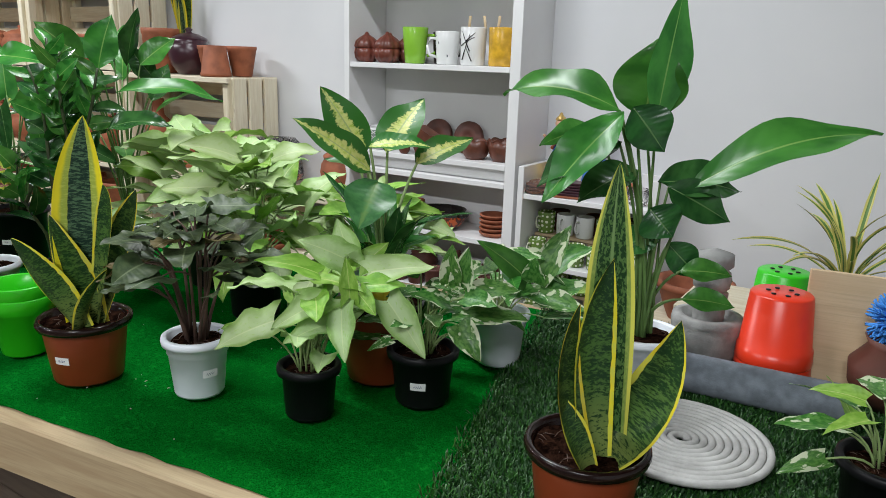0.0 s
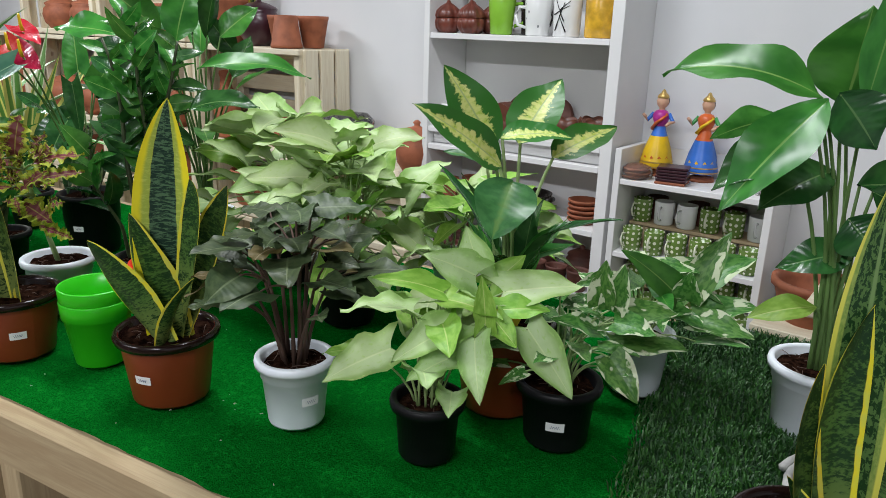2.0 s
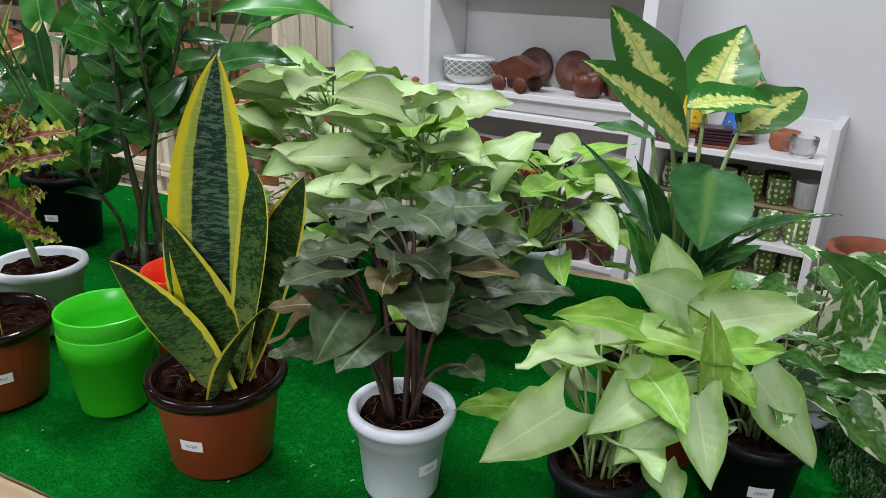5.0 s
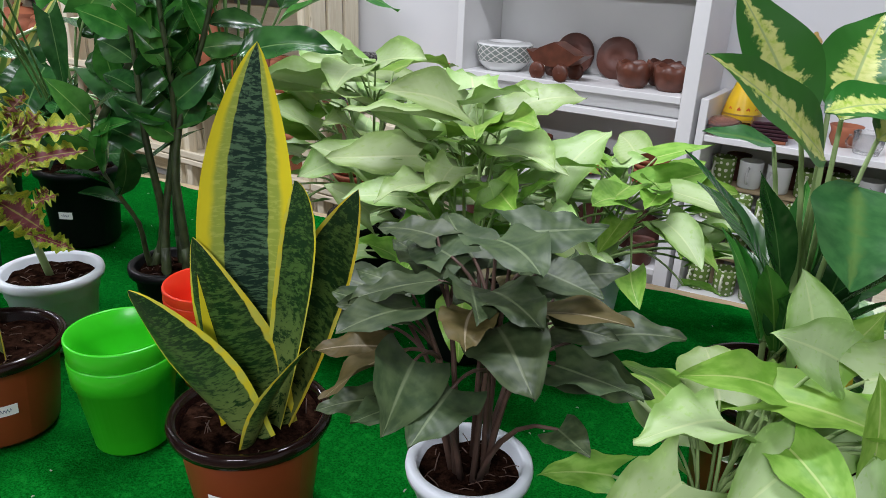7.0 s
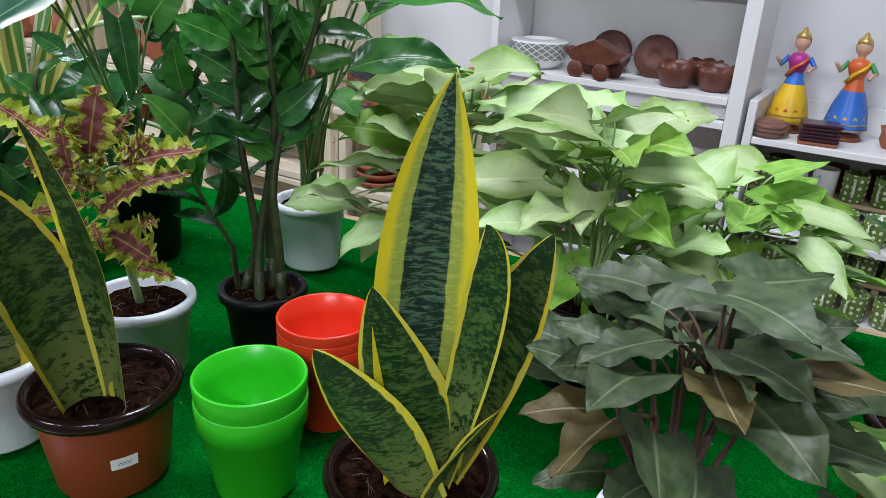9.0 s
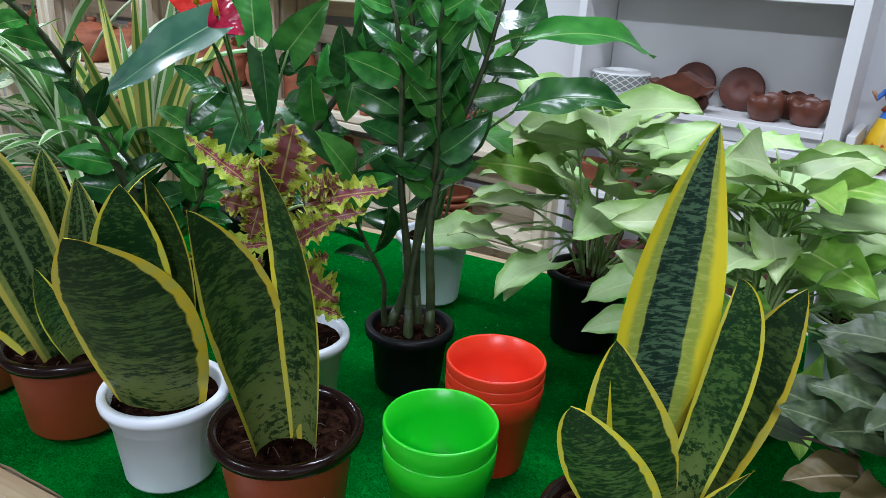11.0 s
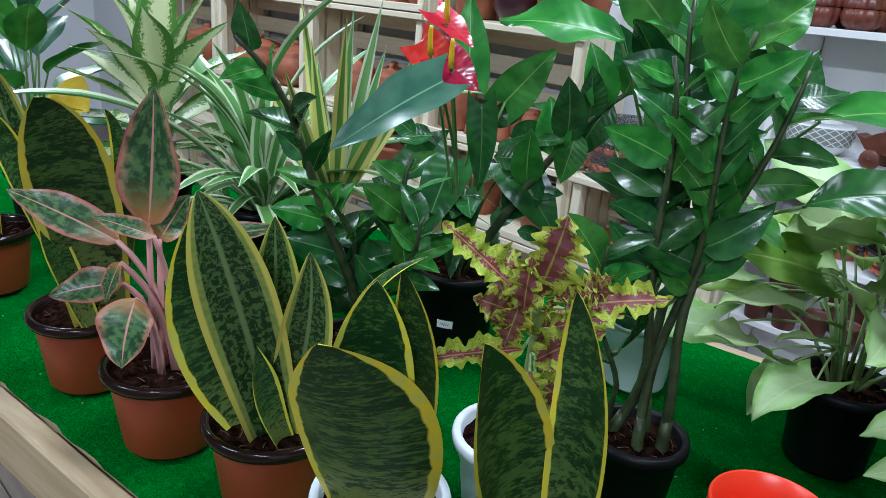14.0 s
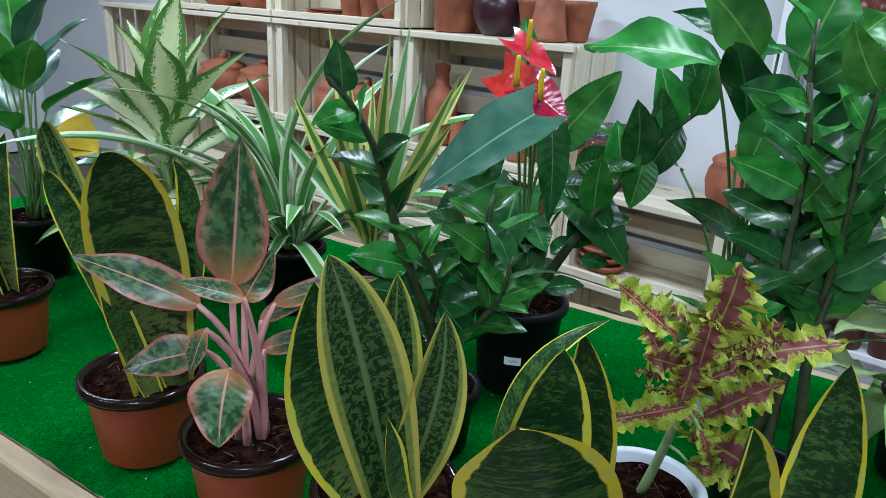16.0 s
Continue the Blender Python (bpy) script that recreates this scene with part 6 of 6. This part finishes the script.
def flower_cup(x, y, z):
    prof = [(0, 0), (0.03, 0), (0.045, 0.02), (0.052, 0.05), (0.046, 0.07), (0.042, 0.07), (0.046, 0.05), (0.04, 0.02), (0, 0.01)]
    me = lathe("petal_bowl", prof, 40)
    for vtx in me.vertices:
        a = math.atan2(vtx.co.y, vtx.co.x)
        k = 1 + 0.07 * abs(math.sin(3 * a)) * (vtx.co.z / 0.07)
        vtx.co.x *= k
        vtx.co.y *= k
        if vtx.co.z > 0.04:
            vtx.co.z *= 1 + 0.12 * abs(math.sin(3 * a))
    tagged(part("petal_bowl", me, BRN_WOOD, None, "", pose(x, y, z + 0.0005)), "terracotta bowl with a petal-shaped rim", "bowl", "petal bowls")


for x, y in ((-0.987, 3.760), (-0.877, 3.770), (-0.932, 3.860)):
    flower_cup(x, y, Z2)
# rack, third shelf
for x, y in ((-1.477, 3.740), (-1.367, 3.730), (-1.412, 3.830), (-1.302, 3.810)):
    cup(x, y, Z3, 0.045, 0.040, 0.085, CLAY, "terracotta mug with a handle", "terracotta mugs", handle=True)
kt = thing("painted_handi", pose(-1.137, 3.760, Z3 + 0.0005), "black clay bowl with an orange floral band", "bowl")
part("bowl", lathe("bowl", [(0, 0), (0.06, 0), (0.085, 0.015)], 36), CLAY_BLACK, kt)
part("band", lathe("band", [(0.085, 0.015), (0.098, 0.035), (0.096, 0.055)], 36), FLORAL, kt, "orange floral painted band")
part("rim", lathe("rim", [(0.096, 0.055), (0.10, 0.068), (0.104, 0.075), (0.098, 0.076), (0.088, 0.06), (0.07, 0.02), (0, 0.015)], 36), CLAY_BLACK, kt)
for sx in (-1, 1):
    part("ear_handle", box_mesh(0.03, 0.05, 0.02, 0.006), CLAY_BLACK, kt, "", pose(sx * 0.105, 0, 0.062))
for i in range(5):
    turned("clay_saucer", -0.899, 3.770, Z3 + 0.017 * i, [(0, 0), (0.042, 0), (0.056, 0.012), (0.056, 0.0165), (0.05, 0.0165), (0.04, 0.006), (0, 0.005)], CLAY, "terracotta saucer in a stack", "saucer", "stacked saucers")
for x in (-1.432, -1.252, -1.082, -0.912):
    lidded(x, 3.820, 0.44, 0.062, 0.13, CLAY_D)

# low shelf: mugs with dots
for lvl, z in enumerate((0.712, 0.623, 0.497, 0.401)):
    for i in range(6):
        x = -0.697 + i * 0.076
        m = mug(x, 3.805 if lvl in (0, 2) else 3.735, z, 0.033, 0.078, DOTS if (i + lvl) % 4 not in (1, 2) or lvl != 0 else MUG_WHITE, "green mug with cream polka dots" if (i + lvl) % 4 not in (1, 2) or lvl != 0 else "cream mug with a dotted inside", 250 + 20 * (i % 2), 0.95, "polka dot mugs")
for x in (-0.672, -0.532, -0.412):
    cup(x, 3.875, 0.712, 0.034, 0.030, 0.075, CLAY_D, "dark clay cup at the back of the shelf", "clay cups on the low shelf")


def doll(x, y, skirt, blouse, sash, sleeve, trim, label):
    pieces = [([(0, 0), (0.045, 0), (0.052, 0.006), (0.049, 0.02), (0.040, 0.06), (0.026, 0.10)], skirt), ([(0.026, 0.10), (0.020, 0.115), (0.017, 0.13)], sash),
              ([(0.017, 0.13), (0.024, 0.150), (0.027, 0.165), (0.018, 0.176), (0.009, 0.180)], blouse), ([(0.009, 0.180), (0.009, 0.186), (0.016, 0.194), (0.019, 0.206), (0.016, 0.216)], SKIN), ([(0.0165, 0.2155), (0.019, 0.218), (0.015, 0.226), (0.008, 0.232), (0.005, 0.240), (0, 0.243)], GOLD)]
    verts, faces, mi, mats = [], [], [], []
    seg = 24

    def add(v, f, m):
        o = len(verts)
        if m not in mats:
            mats.append(m)
        verts.extend(v)
        faces.extend(tuple(i + o for i in q) for q in f)
        mi.extend([mats.index(m)] * len(f))
    for prof, m in pieces:
        v = [(r * math.cos(6.2832 * j / seg) * (1 + (0.04 * math.cos(j * math.pi) if m == skirt else 0)), r * math.sin(6.2832 * j / seg), z) for r, z in prof for j in range(seg)]
        add(v, grid_faces(len(prof), seg, True), m)
    for zz0 in (0.004, 0.018):
        v = [((0.0535 if zz0 < 0.01 else 0.0505) * math.cos(6.2832 * j / seg), (0.0535 if zz0 < 0.01 else 0.0505) * math.sin(6.2832 * j / seg), zz0 + dz) for dz in (0, 0.004) for j in range(seg)]
        add(v, grid_faces(2, seg, True), GOLD)
    for sgn, hand in ((-1, (-0.052, -0.02, 0.165)), (1, (0.030, -0.035, 0.135))):
        v, f = tube_data([(sgn * 0.024, 0, 0.168), (sgn * 0.042, -0.006, 0.145), (np3(hand) + np3((sgn * 0.040, -0.01, 0.15))) / 2, hand], 0.007, 0.0045, 8)
        add(v[:16], [q for q in f if max(q) < 16], sleeve)
        add(v[8:], [tuple(i - 8 for i in q) for q in f if min(q) >= 8], SKIN)
    hair = [(0.0195 * math.cos(a) * math.cos(b), 0.003 + 0.0195 * abs(math.sin(a)) * math.cos(b), 0.206 + 0.0195 * math.sin(b)) for b in np.linspace(-1.2, 1.2, 7) for a in np.linspace(0, math.pi, 9)]
    add(hair, grid_faces(7, 9), BLACK_P)
    for turn in range(12):
        a = turn * 0.5236
        add([(0.0465 * math.cos(a + d) + 0, 0.0465 * math.sin(a + d), 0.034 + e) for d, e in ((-0.12, 0), (0, -0.007), (0.12, 0), (0, 0.007))], [(0, 1, 2, 3)], trim)
    v, f = tube_data([(-0.021, -0.012, 0.120), (-0.006, -0.024, 0.140), (0.012, -0.024, 0.155), (0.022, -0.010, 0.168)], 0.006, 0.005, 6)
    add(v, f, trim)
    me = raw_mesh("dancing_doll", verts, faces)
    for m in mats:
        me.materials.append(m)
    me.polygons.foreach_set("material_index", mi)
    ob = part("dancing_doll", me, None, None, "", pose(x, y, ZL + 0.0255))
    tagged(ob, label, "doll", "painted dolls")
    st = turned("doll_base", x + 0.004, y, ZL, [(0, 0), (0.045, 0), (0.04, 0.012), (0.02, 0.016), (0.016, 0.025), (0, 0.025)], CLAY, "turned terracotta base under the doll", "stand", "doll bases")
    ob.scale = (1.06, 1.06, 1.06)


PURPLE_PAINT = plain("magenta_paint", (0.45, 0.03, 0.28), 0.35)
LEAF_PAINT = plain("green_paint", (0.05, 0.30, 0.08), 0.35)
doll(-0.682, 3.840, YEL_PAINT, PURPLE_PAINT, BLUE_PAINT, BLUE_PAINT, ORANGE_PAINT, "painted dancing doll with yellow skirt and blue sash")
doll(-0.534, 3.845, BLUE_PAINT, ORANGE_PAINT, ORANGE_PAINT, LEAF_PAINT, YEL_PAINT, "painted dancing doll with blue skirt and orange wrap")
for i in range(6):
    t = part("square_dish", box_mesh(0.095 - 0.001 * (i == 0), 0.075, 0.008, 0.002), CLAY if i == 0 else (MAROON if i < 5 else plain("purple_glaze", (0.16, 0.03, 0.14), 0.25)), None, "", pose(-0.582 + 0.002 * (i % 2), 3.725, ZL + 0.005 + i * 0.0095, 0, 0, 8 + i), smooth=False)
    tagged(t, "small square glazed dish in a stack", "dish", "stacked dishes")
for i in range(3):
    turned("wrapped_dish", -0.707 + 0.006 * (i % 2), 3.730, ZL + 0.012 * i, [(0, 0), (0.035, 0), (0.042, 0.008), (0.040, 0.011), (0.03, 0.005), (0, 0.004)], CLAY, "small clay dish under plastic film", "dish", "film-wrapped dishes")
film = part("plastic_film", lathe("plastic_film", [(0.05, 0.001), (0.053, 0.02), (0.046, 0.04), (0.02, 0.048), (0, 0.046)], 20, 0.06), CLEAR, None, "", pose(-0.705, 3.730, ZL + 0.0005))
tagged(film, "crumpled clear plastic film over small dishes", "plastic film")
turned("clay_bowl", -0.407, 3.810, ZL, [(0, 0), (0.028, 0), (0.038, 0.02), (0.036, 0.04), (0.042, 0.055), (0.038, 0.055), (0.032, 0.04), (0, 0.012)], CLAY, "small terracotta bowl on the low shelf", "bowl")
gl = thing("glass_cup", pose(-0.347, 3.750, ZL + 0.0005), "small clear glass cup with a handle", "glass cup")
part("body", lathe("body", [(0, 0), (0.03, 0), (0.036, 0.02), (0.038, 0.055), (0.035, 0.055), (0.033, 0.02), (0.026, 0.006), (0, 0.006)], 28), CLEAR, gl)
add_handle(gl, 0.036, 0.055, CLEAR, 200)

# crates: pots on and in them
ZC, ZT = 0.755 + 0.018, 1.216
for x, w in ((-4.377, 1), (-4.021, 1), (-4.964, 1)):
    lidded(x, 3.750, ZC, 0.14, 0.22, CLAY, True)
for x in (-3.501, -3.274, -3.056, -3.361):
    lidded(x, 3.750 if x != -3.361 else 3.840, ZC, 0.085, 0.20, CLAY)
turned("clay_bottle", -2.822, 3.730, ZC, [(0, 0), (0.06, 0), (0.066, 0.01), (0.066, 0.17), (0.055, 0.21), (0.03, 0.235), (0.026, 0.28), (0.032, 0.30), (0.03, 0.315), (0, 0.32)], CLAY, "tall terracotta water bottle in a crate", "bottle")
for i in range(9):
    cup(-2.710 + i * 0.072, 3.710 + 0.075 * (i % 2), ZC, 0.036, 0.024, 0.12, CLAY, "terracotta cup standing upside down in the crate", "upturned cups", True)
for i in range(4):
    cup(-2.693 + i * 0.09, 3.840, ZC, 0.036, 0.024, 0.12, CLAY, "terracotta cup standing upside down in the crate", "upturned cups", True)
for i in range(4):
    turned("clay_plate", -3.518, 3.750, ZT + 0.012 * i, [(0, 0), (0.08, 0), (0.11, 0.01), (0.11, 0.0118), (0.075, 0.004), (0, 0.004)], CLAY, "terracotta plate in a stack", "plate", "stacked plates")
for x in (-3.361, -3.239):
    cup(x, 3.750, ZT + 0.018, 0.07, 0.05, 0.16, CLAY, "terracotta planter in the upper crate", "terracotta planters")
lidded(-3.083, 3.750, ZT + 0.018, 0.10, 0.19, CLAY)
for x in (-4.377, -4.066):
    lidded(x, 3.760, ZT + 0.018, 0.11, 0.2, CLAY)
cup(-2.779, 3.740, ZT, 0.085, 0.08, 0.21, CLAY, "straight terracotta planter on the crate", "terracotta planters")
lidded(-2.581, 3.750, ZT, 0.10, 0.21, MAROON)
cup(-2.409, 3.740, ZT, 0.065, 0.045, 0.135, CLAY, "terracotta cup on top of the crate", "terracotta cups")
cup(-2.309, 3.670, ZT, 0.065, 0.048, 0.135, CLAY, "terracotta cup on top of the crate", "terracotta cups", True)
cup(-2.279, 3.800, ZT, 0.065, 0.045, 0.135, CLAY, "terracotta cup on top of the crate", "terracotta cups")
TOPS = snake(-2.85, 3.84, ("clay", 0.09, 0.07, 0.17), [
    ((0, 0, 0.1), (-0.02, 0.0, 0.38), (-0.05, -0.02, 0.60), 0.07, L_SNAKE, (0.6, -0.75, 0.2), 1.6, 0.8),
    ((0.01, 0, 0.1), (0.03, -0.01, 0.34), (0.08, -0.03, 0.52), 0.07, L_SNAKE, (0.6, -0.75, 0.2), 1.6, 0.8),
    ((-0.01, 0.01, 0.1), (-0.04, 0.0, 0.32), (-0.12, 0, 0.48), 0.06, L_SNAKE, (0.6, -0.75, 0.2), 1.6, 0.8),
    ((0, -0.01, 0.1), (0.01, -0.03, 0.32), (0.02, -0.08, 0.50), 0.06, L_SNAKE_W, (0.6, -0.75, 0.2), 1.6, 0.8)],
    "snake plant in a clay pot on top of the crates", None, 8)
TOPS.location = (-2.72, 3.84, ZT)
lidded(-1.62, 3.72, 0.7525, 0.085, 0.21, CLAY)
for i in range(3):
    d = thing("wrapped_bowl", pose(-2.04, 3.76, 0.7525 + i * 0.062), "black and orange painted bowl wrapped in film", "bowl", "wrapped bowls")
    part("bowl", lathe("bowl", [(0, 0), (0.07, 0), (0.10, 0.02), (0.105, 0.04)], 28), FLORAL, d)
    part("rim", lathe("rim", [(0.105, 0.04), (0.11, 0.058), (0.095, 0.058), (0.085, 0.04), (0, 0.02)], 28), CLAY_BLACK, d)
wrapf = part("plastic_film", lathe("plastic_film", [(0.115, 0.001), (0.128, 0.05), (0.12, 0.12), (0.125, 0.17), (0.09, 0.20), (0.03, 0.205), (0, 0.2)], 24, 0.05), CLEAR, None, "", pose(-2.04, 3.76, 0.753))
tagged(wrapf, "crumpled clear plastic film round stacked bowls", "plastic film")
for x, w in ((-2.340, 0.10), (-2.667, 0.1), (-3.187, 0.11), (-3.536, 0.11), (-4.066, 0.12)):
    cup(x, 3.740, 0.440 + 0.018, w, w * 0.75, 0.17, CLAY, "terracotta planter in the lower crate", "planters in lower crates")
for i in range(8):
    cup(-1.467 + i * 0.085, 3.710, 0.4405, 0.038, 0.032, 0.075, CLAY_D, "small dark patterned clay cup on the low rack shelf", "dark cups on the rack")
for i in range(3):
    turned("clay_saucer", -2.011, 3.700, 0.4585 + 0.03 * i, [(0, 0), (0.06, 0), (0.085, 0.022), (0.085, 0.029), (0.075, 0.029), (0.055, 0.008), (0, 0.008)], CLAY, "shallow terracotta dish in a stack", "dish", "stacked clay dishes")
stool = thing("low_stool", pose(-0.11, 3.670, 0), "plain pine stool beside the low shelf", "stool")
for sx in (-0.10, 0.10):
    for sy in (-0.10, 0.10):
        board("leg", (0.52, 0.035, 0.035), pose(sx, sy, 0.26, 0, 90, 0), PINE, stool)
board("seat", (0.27, 0.27, 0.02), pose(0, 0, 0.531), PINE, stool)
turned("clay_planter", -0.11, 3.670, 0.541, [(0, 0), (0.075, 0), (0.10, 0.06), (0.112, 0.10), (0.122, 0.105), (0.122, 0.125), (0.108, 0.125), (0.10, 0.1), (0.065, 0.01), (0, 0.01)], CLAY, "wide terracotta planter on a pine stool", "planter")
# specks of perlite and bark that fell on the carpet
rd = random.Random(61)
specks = []
for _ in range(150):
    w = FRONT @ Vector((rd.uniform(S0 + 0.1, -0.05), rd.uniform(0.03, DEPTH - 0.05), T + 0.0015))
    d = np3((rd.uniform(-1, 1), rd.uniform(-1, 1), 0)) * rd.uniform(0.0008, 0.0025)
    specks.append(tube_data([np3(w) - d, np3(w) + d * 0.1 + np3((0, 0, 0.0008)), np3(w) + d], 0.0009, 0.0006, 4))
PERLITE = plain("pale_crumbs", (0.45, 0.42, 0.34), 0.9)
crumbs = part("carpet_crumbs", joined("carpet_crumbs", specks), PERLITE, None)
tagged(crumbs, "pale crumbs of soil scattered on the green carpet", "crumbs", kind="stuff")
